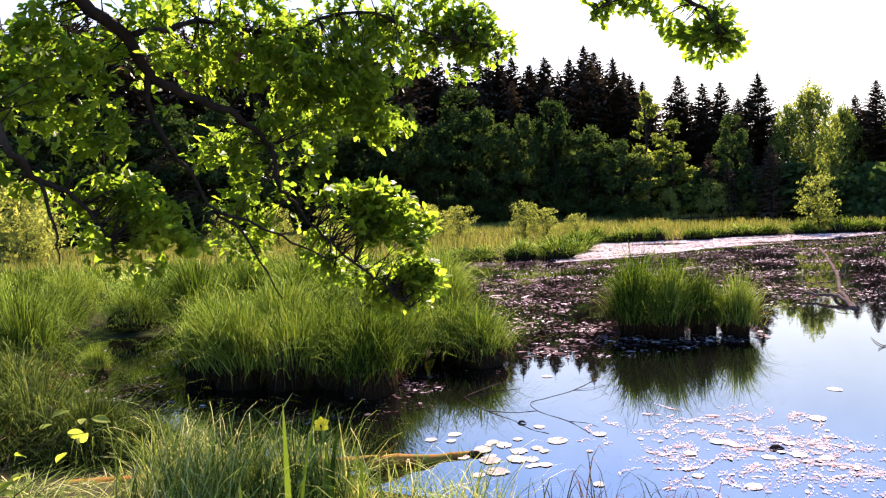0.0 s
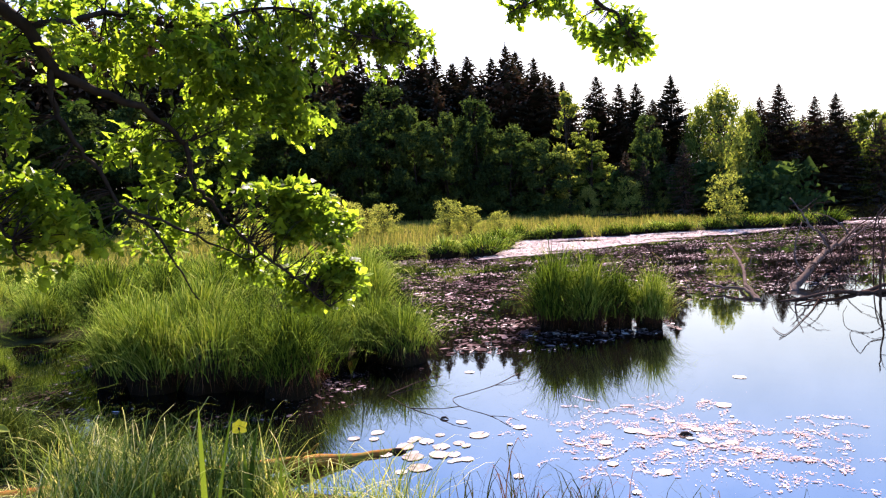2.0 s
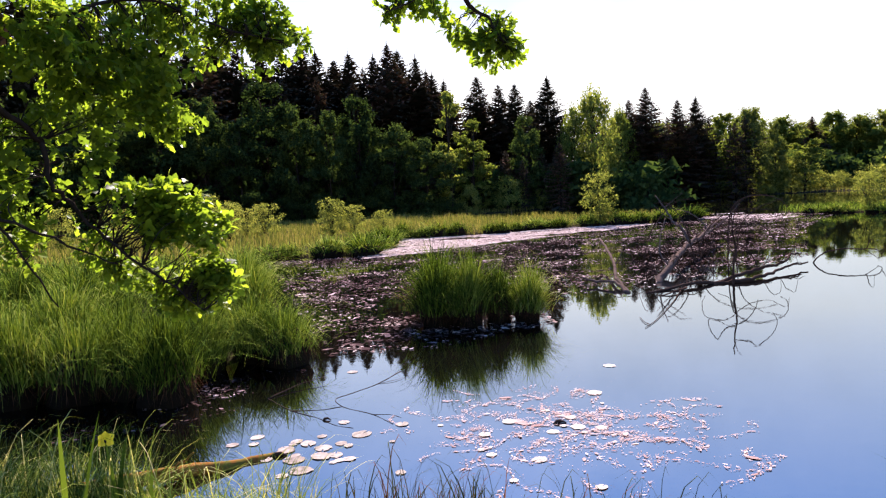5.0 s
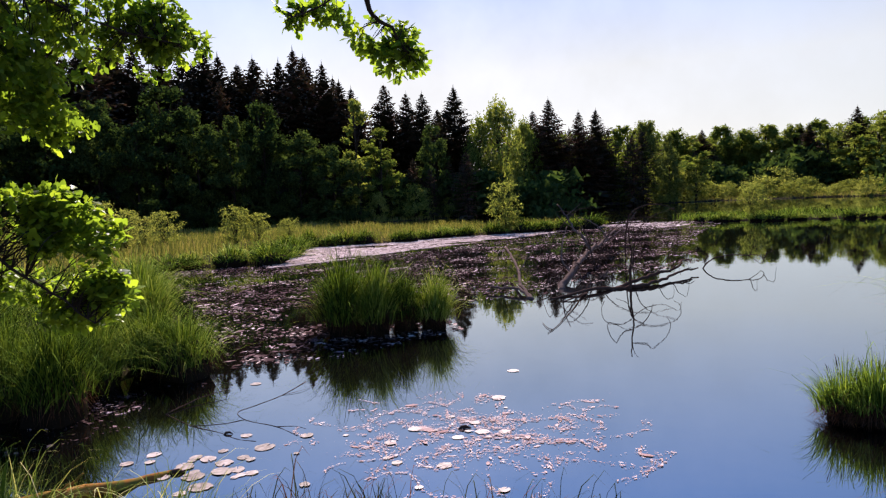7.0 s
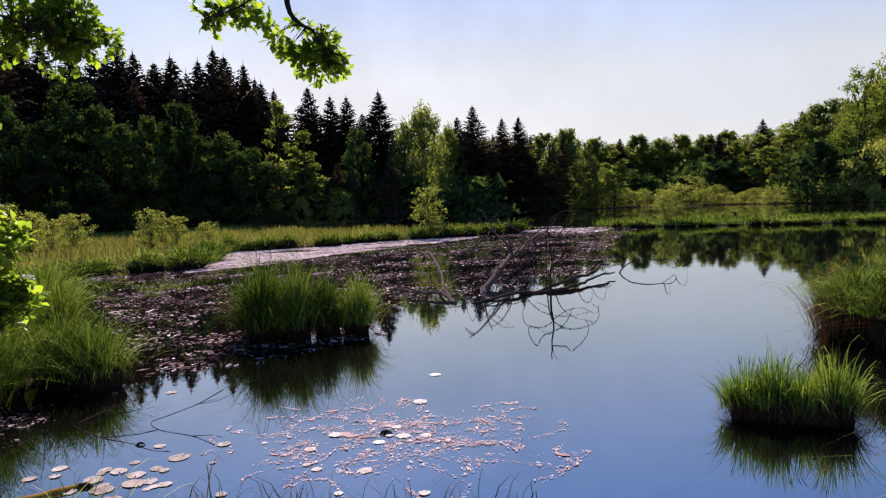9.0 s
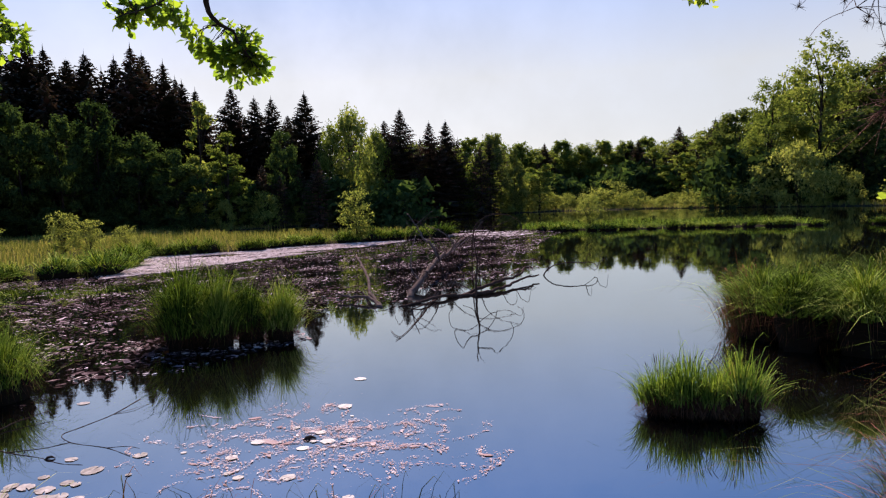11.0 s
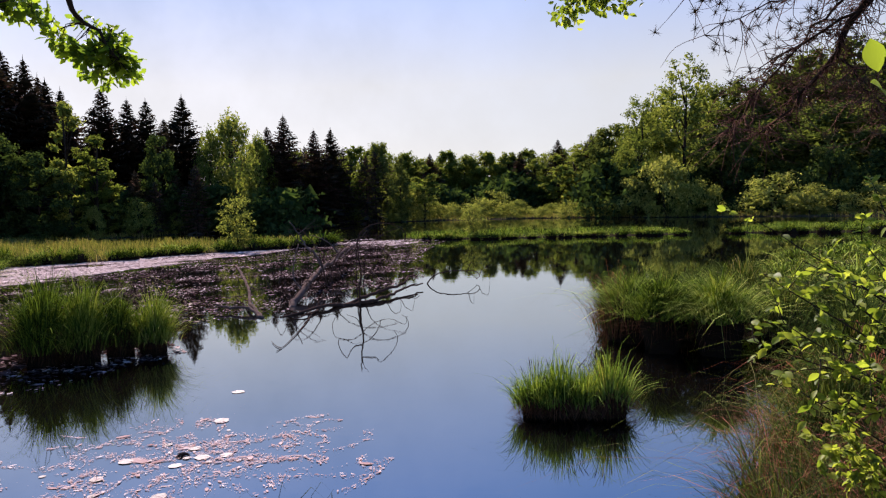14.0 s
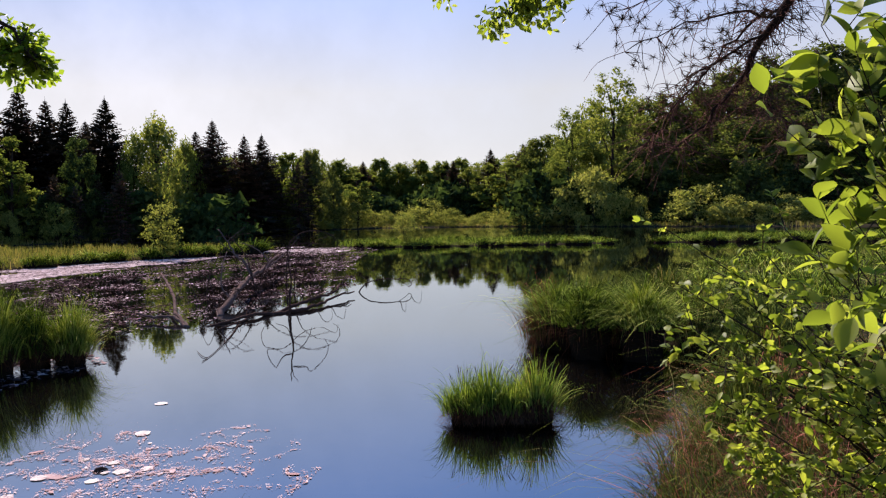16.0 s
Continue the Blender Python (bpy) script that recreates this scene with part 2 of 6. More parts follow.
# ---- shapes ----
class Shape:
    """Gathers vertices and faces and turns them into one mesh."""

    def __init__(self):
        self.v, self.q, self.t, self.n = [], [], [], 0

    def add(self, v, quads=None, tris=None):
        v = np.asarray(v, float).reshape(-1, 3)
        if quads is not None and len(quads):
            self.q.append(np.asarray(quads, int).reshape(-1, 4) + self.n)
        if tris is not None and len(tris):
            self.t.append(np.asarray(tris, int).reshape(-1, 3) + self.n)
        self.v.append(v)
        self.n += len(v)
        return self

    def mesh(self, name, material, smooth=False):
        v = np.concatenate(self.v)
        q = np.concatenate(self.q) if self.q else np.zeros((0, 4), int)
        t = np.concatenate(self.t) if self.t else np.zeros((0, 3), int)
        me = bpy.data.meshes.new(name)
        me.vertices.add(len(v))
        me.vertices.foreach_set("co", v.ravel())
        me.loops.add(q.size + t.size)
        me.loops.foreach_set("vertex_index", np.r_[q.ravel(), t.ravel()].astype(np.int32))
        me.polygons.add(len(q) + len(t))
        me.polygons.foreach_set("loop_start", np.r_[np.arange(len(q)) * 4, q.size + np.arange(len(t)) * 3].astype(np.int32))
        if smooth:
            me.polygons.foreach_set("use_smooth", np.ones(len(q) + len(t), bool))
        me.materials.append(material)
        me.update(calc_edges=True)
        return me


def part(name, shape, material, parent=None, label="", smooth=False):
    me = shape if isinstance(shape, bpy.types.Mesh) else shape.mesh(name, material, smooth)
    ob = new(name, me)
    ob.parent = parent
    return tagged(ob, label)


def thing(name, label, category, group="", kind="", where=None):
    ob = tagged(new(name), label, category, group, kind)
    ob.empty_display_size = 0.2
    if where is not None:
        ob.matrix_basis = where
    return ob


def blades(shape, base, heading, height, reach, width, rng, seg=3, arch=0.5):
    """Grass blades that rise from base and arch over towards heading; arch: how far the tip comes down again."""
    n = len(base)
    s = np.linspace(0, 1, seg + 1)
    arch = np.broadcast_to(arch, n)
    out = np.stack([np.cos(heading), np.sin(heading), np.zeros(n)], 1)
    twist = heading + np.pi / 2 + rng.normal(0, 0.6, n)
    side = np.stack([np.cos(twist), np.sin(twist), np.zeros(n)], 1)
    rows = []
    for k, a in enumerate(s):
        c = base + out * (reach * a ** 1.4)[:, None]
        c[:, 2] += height * ((1 + arch) * a - arch * a ** 3)
        w = (width * (1 - a) ** 0.6 * 0.5)[:, None] if k < seg else 0
        rows += [c - side * w, c + side * w] if k < seg else [c]
    v = np.stack(rows, 1)
    m = v.shape[1]
    start = (np.arange(n) * m)[:, None]
    quads = np.concatenate([start + [2 * k, 2 * k + 1, 2 * k + 3, 2 * k + 2] for k in range(seg - 1)])
    tris = start + [2 * seg - 2, 2 * seg - 1, 2 * seg]
    shape.add(v.reshape(-1, 3), quads, tris)


def tube(shape, pts, radii, sides=6):
    """A round, tapering limb along pts, closed at its ends."""
    pts = np.asarray(pts, float)
    radii = np.broadcast_to(radii, len(pts))
    tang = np.gradient(pts, axis=0)
    tang /= np.linalg.norm(tang, axis=1)[:, None] + 1e-9
    up = np.array([0.31, 0.17, 0.93]) if abs(tang[0] @ [0.31, 0.17, 0.93]) < 0.9 else np.array([0.95, 0.2, 0.1])
    rings = []
    for p, t, r in zip(pts, tang, radii):
        a = np.cross(t, up)
        a /= np.linalg.norm(a) + 1e-9
        b = np.cross(a, t)
        up = b
        w = np.arange(sides) / sides * 2 * np.pi
        rings.append(p + r * (np.cos(w)[:, None] * a + np.sin(w)[:, None] * b))
    k = np.arange(sides)
    quads = np.concatenate([np.stack([i * sides + k, i * sides + (k + 1) % sides, (i + 1) * sides + (k + 1) % sides, (i + 1) * sides + k], 1)
                            for i in range(len(pts) - 1)])
    v = np.concatenate(rings + [pts[:1], pts[-1:]])
    e = len(pts) * sides
    last = (len(pts) - 1) * sides
    tris = np.concatenate([np.stack([(k + 1) % sides, k, np.full(sides, e)], 1), np.stack([last + k, last + (k + 1) % sides, np.full(sides, e + 1)], 1)])
    shape.add(v, quads, tris)


def smooth_line(pts, per=4, wobble=0.0, rng=None):
    """A rounded line through pts (Catmull-Rom), with a little unevenness."""
    p = np.asarray(pts, float)
    p = np.concatenate([[2 * p[0] - p[1]], p, [2 * p[-1] - p[-2]]])
    out = []
    for i in range(1, len(p) - 2):
        for u in np.arange(per) / per:
            out.append(0.5 * (2 * p[i] + (p[i + 1] - p[i - 1]) * u + (2 * p[i - 1] - 5 * p[i] + 4 * p[i + 1] - p[i + 2]) * u * u
                              + (3 * p[i] - p[i - 1] - 3 * p[i + 1] + p[i + 2]) * u ** 3))
    out.append(p[-2])
    out = np.array(out)
    if wobble:
        out[1:-1] += rng.normal(0, wobble, out[1:-1].shape)
    return out


def turned(axis, face, roll=None):
    """Turns, one a row, whose y runs along axis and whose z faces roughly along face."""
    y = axis / (np.linalg.norm(axis, axis=1)[:, None] + 1e-9)
    x = np.cross(y, face)
    x /= np.linalg.norm(x, axis=1)[:, None] + 1e-9
    return np.stack([x, y, np.cross(x, y)], 2)


def scatter(shape, tv, tq, tt, pos, turns, size):
    """Copies of a small template, joined into the shape."""
    n, m = len(pos), len(tv)
    v = np.einsum("nij,mj->nmi", turns, tv) * np.reshape(size, (-1, 1, 1)) + pos[:, None]
    start = (np.arange(n) * m)[:, None, None]
    shape.add(v.reshape(-1, 3), (start + np.asarray(tq)[None]).reshape(-1, 4) if len(tq) else None,
              (start + np.asarray(tt)[None]).reshape(-1, 3) if len(tt) else None)


def leaf_template(widths, fold=0.25, curl=0.12):
    """A leaf of length 1 along y: stations of half width, folded along its midrib."""
    k = len(widths)
    v = []
    for i, w in enumerate(widths):
        s = i / (k - 1)
        z = -curl * s * s
        v += [(-w, s, z + fold * w), (0, s, z), (w, s, z + fold * w)]
    q = []
    for i in range(k - 1):
        a = 3 * i
        q += [(a, a + 1, a + 4, a + 3), (a + 1, a + 2, a + 5, a + 4)]
    return np.array(v, float), np.array(q), []


OAK = leaf_template([0.02, 0.2, 0.11, 0.31, 0.2, 0.07])
OVATE = leaf_template([0.01, 0.15, 0.24, 0.275, 0.25, 0.15, 0.01], 0.3, 0.2)
CARD = (np.array([(0, 0, 0), (-0.34, 0.5, 0.1), (0, 1, -0.08), (0.34, 0.5, 0.1)], float), np.array([(0, 3, 2, 1)]), [])


CHIP = (np.array([(-0.4, 0, 0.05), (0.4, 0, 0.05), (0, 1, -0.05)], float), [], [(0, 1, 2)])


def random_ways(n, rng, up=0.0):
    w = rng.normal(0, 1, (n, 3))
    w[:, 2] += up
    return w / (np.linalg.norm(w, axis=1)[:, None] + 1e-9)


def edge_distance(x, y, polygon):
    """How far each point lies inside (plus) or outside (minus) a polygon."""
    p = np.array(polygon, float)
    q = np.roll(p, -1, 0)
    best = np.full(x.shape, 1e9)
    inside = np.zeros(x.shape, bool)
    for (ax, ay), (bx, by) in zip(p, q):
        dx, dy = bx - ax, by - ay
        u = np.clip(((x - ax) * dx + (y - ay) * dy) / (dx * dx + dy * dy + 1e-12), 0, 1)
        best = np.minimum(best, np.hypot(x - ax - u * dx, y - ay - u * dy))
        cross = (ay > y) != (by > y)
        inside ^= cross & (x < dx * (y - ay) / (dy if abs(dy) > 1e-12 else 1e-12) + ax)
    return np.where(inside, best, -best)


def noise2(x, y, scale, seed=0.0):
    return np.array([noise.noise((a * scale, b * scale, seed)) for a, b in zip(np.ravel(x), np.ravel(y))]).reshape(np.shape(x))


# ---- ground and water ----
BANK = [(-300, 8), (-14, 7.4), (-7, 6.9), (-3.6, 6.1), (-1.8, 5.3), (-0.5, 4.7), (0.4, 4.25), (1.3, 3.6), (2.1, 2.9), (3.0, 2.1), (3.9, 1.7),
        (5.0, 1.9), (6.3, 2.2), (8, 1.5), (14, 0.5), (30, -4), (60, -12), (300, -60), (300, -300), (-300, -300)]
MARSH = [(-300, 9.5), (-12, 9.2), (-7.5, 9.6), (-5.9, 9.6), (-5.3, 11.3), (-4.3, 11.4), (-3.5, 9.5), (-2.7, 8.6), (-2, 8.7), (-0.6, 8.4), (0.5, 8.9), (0.6, 11), (0.4, 16), (-0.4, 21), (0.2, 24.6),
         (2.0, 23.6), (3.4, 22.9), (5, 27), (6, 30.6), (9.5, 29.6), (13.4, 30.5), (17, 29.6), (20, 30), (22, 31.4), (21, 35), (17.5, 39), (14, 44),
         (12, 50), (14, 55.5), (26, 58), (34, 60.5), (41, 62.5), (46, 63.5), (52, 62), (57, 59.5), (61.5, 52), (62.8, 46), (63.2, 40), (62.8, 33), (62.6, 24),
         (63.5, 14), (66, 4), (80, -16), (300, -40), (300, 300), (-300, 300)]
STRIP = [(25.5, 29), (28, 25.4), (30.5, 22.4), (34, 17.9), (35.6, 19.5), (33.5, 25), (29.5, 31), (26.6, 31.6)]
STRIP_FAR = [(35.4, 16.1), (37, 13), (38.6, 10), (41, 2), (47, 3), (44, 11), (39.5, 17.6)]
SPIT = [(9.4, 5.2), (10.8, 5.6), (14, 6.4), (20, 8), (27, 8.4), (29, 3), (15, 0.2), (10.6, 1.2), (9.7, 2.4), (9.3, 3.6)]


def land_height(x, y):
    def bed(d, top, soft):
        return np.where(d > 0, np.minimum(top, 0.02 + d * soft), np.maximum(-0.7, d * 0.5))
    z = bed(edge_distance(x, y, BANK), 0.38, 0.22)
    for polygon, top in ((MARSH, 0.12), (STRIP, 0.12), (STRIP_FAR, 0.12), (SPIT, 0.1)):
        z = np.maximum(z, bed(edge_distance(x, y, polygon), top, 0.08))
    far = np.hypot(x, y)
    return z + np.clip((far - 100) * 0.12, 0, 7)


def ground_sheet():
    xs = np.r_[-900, -400, -200, np.arange(-100, -30, 5), np.arange(-30, 40, 0.5), np.arange(40, 90, 1.0), np.arange(90, 180, 10), 250, 500, 1000]
    ys = np.r_[-900, -400, -200, np.arange(-100, -10, 5), np.arange(-10, 40, 0.5), np.arange(40, 80, 1.0), np.arange(80, 180, 10), 250, 500, 1000]
    gx, gy = np.meshgrid(xs, ys)
    z = land_height(gx, gy)
    near = (np.abs(gx) < 90) & (np.abs(gy) < 90)
    z[near] += 0.05 * noise2(gx[near], gy[near], 0.9) + 0.03 * noise2(gx[near], gy[near], 2.7, 4)
    i = np.arange(len(xs) * len(ys)).reshape(len(ys), len(xs))
    q = np.stack([i[:-1, :-1], i[:-1, 1:], i[1:, 1:], i[1:, :-1]], -1).reshape(-1, 4)
    s = Shape().add(np.stack([gx, gy, z], -1).reshape(-1, 3), q)
    tagged(part("ground", s, MUD, smooth=True), "dark wet marsh soil with mud and moss", "ground", kind="structure")


ground_sheet()
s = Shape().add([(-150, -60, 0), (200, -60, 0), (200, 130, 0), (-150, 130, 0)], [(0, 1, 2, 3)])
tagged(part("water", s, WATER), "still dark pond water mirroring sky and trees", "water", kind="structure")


# ---- woods ----
def spruce_meshes(seed, height=15.0, slim=0.34, step=0.042, fine=1.0):
    """A spruce: a straight stem with drooping, slightly upturned boughs all the way up, each fringed with hanging twigs."""
    rng = np.random.default_rng(seed)
    trunk, needles = Shape(), Shape()
    tube(trunk, [(0, 0, -0.4), (0, 0, height * 0.5), (0, 0, height)], [0.2, 0.12, 0.01], 5)
    v = []
    up = np.array([0, 0, 1.0])
    gaps, z, w = rng.uniform(0, 100), 0.5, 0.0
    while z < height - 0.12:
        a = z / height
        w += 2.4 + rng.normal(0, 0.5)
        o, sd = np.array([math.cos(w), math.sin(w), 0]), np.array([-math.sin(w), math.cos(w), 0])
        ln = min(2.9, (height - z) * slim + 0.05) * rng.uniform(0.62, 1.08) * (1 + 0.3 * noise.noise((o[0] * 1.2, o[1] * 1.2, z * 0.7 + gaps)))
        c0 = np.array([0, 0, z])
        rise = 0.9 * a * a - 0.38 + rng.normal(0, 0.08)
        line = lambda u: c0 + o * ln * u + up * ln * (rise * u + 0.16 * u * u)
        wide = min(0.08, 0.1 * ln) + 0.17 * ln
        m1, tip = line(0.6), line(1.06)
        v += [c0, m1 + sd * wide, m1 - sd * wide, m1 + sd * wide, tip, m1 - sd * wide]
        steps = max(2, int(ln / (0.24 * fine)))
        for u in (np.arange(steps) + 0.6) / steps:
            c = line(u)
            tw = min(0.12, 0.03 + 0.2 * ln) + 0.34 * (1.15 - u) * min(1.0, ln * 0.6)
            for sg in (-1, 1):
                b = c + sd * sg * wide * 0.5
                v += [b - o * 0.10 * fine, b + o * 0.10 * fine, b + o * tw * rng.uniform(0.1, 0.9) + sd * sg * tw * rng.uniform(0.3, 1.2) - up * tw * rng.uniform(0.1, 1.1)]
        z += step * rng.uniform(0.6, 1.4) * (1.2 - 0.5 * a)
    v += [(0.05, 0, height - 0.4), (-0.05, 0.04, height - 0.4), (0, 0, height + 0.5)]
    needles.add(v, None, np.arange(len(v)).reshape(-1, 3))
    return trunk.mesh("trunk", BARK, True), needles.mesh("crown", NEEDLES)


def crown_tree_meshes(seed, height, spread, leaf, leaves, material, low=0.15, weep=0.0, lumps=60, stems=1, limbs=14, loose=0.0, fill=0.12):
    """A broadleaf tree or bush: stems, limbs to the clumps of the crown, and small leaves round the clumps; loose: how far the crown breaks up."""
    rng = np.random.default_rng(seed)
    wood, boughs, crown = Shape(), Shape(), Shape()
    u = rng.uniform(0, 1, lumps) ** 0.85
    zz = low + (0.95 - low) * u
    turn = np.arange(lumps) * 2.39996 + rng.normal(0, 0.4, lumps)
    body = np.sin(np.pi * (0.2 + 0.76 * u)) ** 0.65
    lobes = np.array([1 + (0.3 + loose) * noise.noise((math.cos(t) * 1.1, math.sin(t) * 1.1, h * 3 + seed)) for t, h in zip(turn, zz)])
    out = spread * body * lobes * rng.uniform(0.25, 0.84, lumps) ** 0.55
    if stems > 4:
        # many stems fan out straight from the ground
        out = spread * np.interp(zz, [0, 0.5, 0.8, 1.0], [0.3, 0.85, 0.8, 0.4]) * rng.uniform(0.15, 1.0, lumps)
    mids = np.stack([out * np.cos(turn), out * np.sin(turn), zz * height * (1 + 0.05 * lobes - 0.05)], 1)
    for k in range(stems):
        lean = rng.normal(0, 0.03 * height if stems == 1 else 0.1 * height, 2)
        top = np.array([lean[0], lean[1], height * rng.uniform(0.75, 0.88)])
        root = rng.normal(0, 0.05, 2) * (stems > 1)
        line = smooth_line([(root[0], root[1], -0.3), top * [0.25, 0.2, 0.3], top * [0.7, 0.6, 0.65], top], 2)
        thick = height * (0.014 if stems == 1 else 0.007)
        tube(wood, line, np.linspace(thick, thick * 0.2, len(line)), 5)
        for m in mids[:limbs][k::stems]:
            a = line[min(len(line) - 1, int(len(line) * max(0.15, min(0.9, m[2] / height - 0.15))))]
            tube(boughs, [a, (a + m) / 2 + (0, 0, 0.04 * height * rng.uniform(0, 1)), m], [thick * 0.4, thick * 0.25, thick * 0.08], 3)
    lump_size = rng.uniform(0.55, 1.35, lumps) * spread * 1.25 / lumps ** 0.36 * (0.5 + 0.5 * body)
    which = rng.choice(lumps, leaves, p=lump_size ** 2 / (lump_size ** 2).sum())
    ball = random_ways(leaves, rng, 0.25) * (rng.uniform(0.0, 1.0, leaves) ** 0.5 * np.minimum(np.exp(rng.normal(0, 0.28, leaves)), 1.35) * lump_size[which])[:, None]
    ball[:, 2] *= 0.7 + weep * 1.4
    ball[:, 2] -= weep * lump_size[which] * 1.0
    pos = mids[which] + ball
    pos[:, 2] = np.maximum(pos[:, 2], 0.02 * height)
    axis = random_ways(leaves, rng)
    axis[:, 2] -= 0.35 + weep * 2
    size = leaf * rng.uniform(0.55, 1.35, leaves)
    inner = rng.random(leaves) < fill
    pos[inner] *= [0.72, 0.72, 0.97]
    size[inner] *= 2.6
    scatter(crown, *CHIP, pos, turned(axis, random_ways(leaves, rng, 0.8)), size)
    return wood.mesh("trunk", BARK, True), crown.mesh("crown", material), boughs.mesh("limb", BARK, True) if limbs else None


def plant_tree(kind, meshes, x, y, top, own, label, category, turn, group="trees of the shore woods", z=None, wide=0.0, spread=1.0):
    """own, spread: the height and half width of the mesh as built; top, wide: those of this tree."""
    base = float(land_height(np.array([x]), np.array([y]))[0]) - 0.05 if z is None else z
    k = (top - base) / own
    sx, sy = (wide / spread, wide / spread) if wide else (k * (0.85 + 0.35 * ((turn * 0.137) % 1)), k * (0.85 + 0.35 * ((turn * 0.071) % 1)))
    ob = thing(kind, label, category, group, where=pose(x, y, base, 0, 0, turn) @ Matrix.Diagonal((sx, sy, k, 1)))
    part("trunk", meshes[0], None, ob)
    tagged(part("crown", meshes[1], None, ob), kind="stuff")
    if len(meshes) > 2 and meshes[2]:
        tagged(part("limb", meshes[2], None, ob), kind="stuff")
    return ob


# how high the woods stand against the sky, degrees above level, by degrees from the y axis
SKYLINE = np.array([(-60, 15.0), (-14, 15.0), (-8, 12.8), (-5, 11.9), (0, 11.4), (4, 11.0), (12.5, 10.5), (14.5, 8.9), (17.4, 7.3), (20.8, 6.5), (25, 5.6), (27.3, 6.0), (31.7, 5.1), (36, 4.8), (38.3, 5.0),
                    (40.4, 4.3), (42.5, 4.0), (46.6, 3.7), (50.5, 4.0), (54.2, 4.8), (56.4, 5.8), (59.4, 8.2), (65.3, 8.6), (70.4, 10.4), (75.8, 11.2), (95, 11.2)])


def wood_top(x, y, share):
    """The height that reaches a share of the way up to the woods' outline."""
    return 1.85 + math.hypot(x, y) * math.tan(radians(float(np.interp(math.degrees(math.atan2(x, y)), *SKYLINE.T)))) * share


rng = np.random.default_rng(7)
SPRUCE = [spruce_meshes(k) for k in (11, 12, 13, 14)]
BACK_SPRUCE = [spruce_meshes(k, step=0.09, fine=2.0, slim=0.5) for k in (15, 16, 17)]
BACK_BROAD = [crown_tree_meshes(k, 11, 3.4, 0.27, 3000, m, 0.0, 0.1, lumps=110, limbs=0, fill=0.18, loose=0.3) for k, m in ((24, LIT_HILL_LEAF), (25, FRESH_HAZE_LEAF))]
BROAD = [crown_tree_meshes(k, 11, 3.0, 0.2, 9000, SHADED_WOOD_LEAF, 0.03, lumps=60, loose=0.25, fill=0.14) for k in (21, 22, 23)]
SLIM = [crown_tree_meshes(k, 11, 1.5, 0.17, 4200, FRESH_HAZE_LEAF, 0.1, lumps=34, loose=0.45) for k in (35, 36)]
TALL = [crown_tree_meshes(k, 17, 4.4, 0.26, 11000, LIT_HILL_LEAF, 0.02, lumps=70, loose=0.35, fill=0.14) for k in (26, 27)]
TALL_FRESH = [crown_tree_meshes(k, 17, 4.1, 0.22, 11000, FRESH_HAZE_LEAF, 0.1, lumps=80, loose=0.4, fill=0.06) for k in (37, 38)]
BIRCH = [crown_tree_meshes(k, 11, 2.3, 0.18, 5600, FRESH_HAZE_LEAF, 0.25, 0.8, lumps=44, loose=0.3, fill=0.05) for k in (41, 42)]
BUSH = [crown_tree_meshes(k, 4, 2.3, 0.14, 3000, WILLOW_LEAF, 0.04, lumps=40, stems=3, limbs=9, loose=0.3) for k in (51, 52, 53)]
MIDDLE = [crown_tree_meshes(k, 11, 2.6, 0.18, 9000, LIT_HILL_LEAF, 0.03, 0.3, lumps=100, loose=0.35, fill=0.14) for k in (28, 29)]
BUSH_DIM = [crown_tree_meshes(k, 4, 2.3, 0.16, 2400, SHADED_WOOD_LEAF, 0.03, lumps=40, stems=3, limbs=8, loose=0.3) for k in (54, 55)]
DARK_BUSH = [crown_tree_meshes(k, 4, 3.2, 0.4, 1000, SHADED_WOOD_LEAF, 0.02, lumps=24, stems=3, limbs=0) for k in (61, 62)]

SPRUCES = [(15.4, 74.3, 17.4), (14.7, 78.5, 17.0), (11.8, 77.0, 17.0), (10.8, 81.2, 17.1), (17.7, 71.7, 15.6), (20.0, 74.2, 14.3), (22.0, 76.8, 14.0), 
           (23.8, 71.0, 13.5), (26.2, 71.2, 12.7), (28.5, 72.5, 12.9), (29.2, 65.7, 12.5), (39.4, 64.9, 11.3), (37.0, 64.0, 10.0), (41.8, 63.1, 9.8), 
           (44.5, 64.0, 10.1), (72.9, 79.7, 9.4), (79.1, 67.5, 9.0), (87.2, 67.0, 11.0), (88.7, 61.7, 11.2), (7.5, 83.5, 19.3), (8.6, 79.4, 17.6), 
           (20.7, 79.2, 15.5), (32.3, 77.5, 11.9), (18.1, 81.9, 18.3), (-4.6, 81.8, 18.6), (-2.2, 83.9, 20.4), (-2.0, 81.8, 19.7), (0.4, 79.9, 18.3), (2.9, 82.8, 18.4), (5.1, 80.7, 17.8), (-7.0, 81.7, 20.5), (-10.4, 79.3, 21.0), (-13.6, 80.9, 22.6), (84.4, 73.4, 9.5), (91.7, 64.2, 11.8)]
for k, (x, y, top) in enumerate(SPRUCES):
    plant_tree("spruce", SPRUCE[k % 4], x, y, top, 15.0, "tall dark green spruce in the shore woods", "tree", 37 * k, wide=1.55 * top / 15.0)
# the rows behind, that close the woods
for k in range(128):
    a = radians(-50 + 90 * (k + rng.uniform(-0.4, 0.4)) / 128)
    r = (76, 82, 88, 95)[k % 4] + rng.uniform(-2.5, 2.5)
    x, y = r * math.sin(a), r * math.cos(a)
    plant_tree("spruce", BACK_SPRUCE[k % 3], x, y, wood_top(x, y, rng.uniform(0.76, 0.99)), 15.0, "dark spruce standing deep in the woods", "tree", 53 * k)

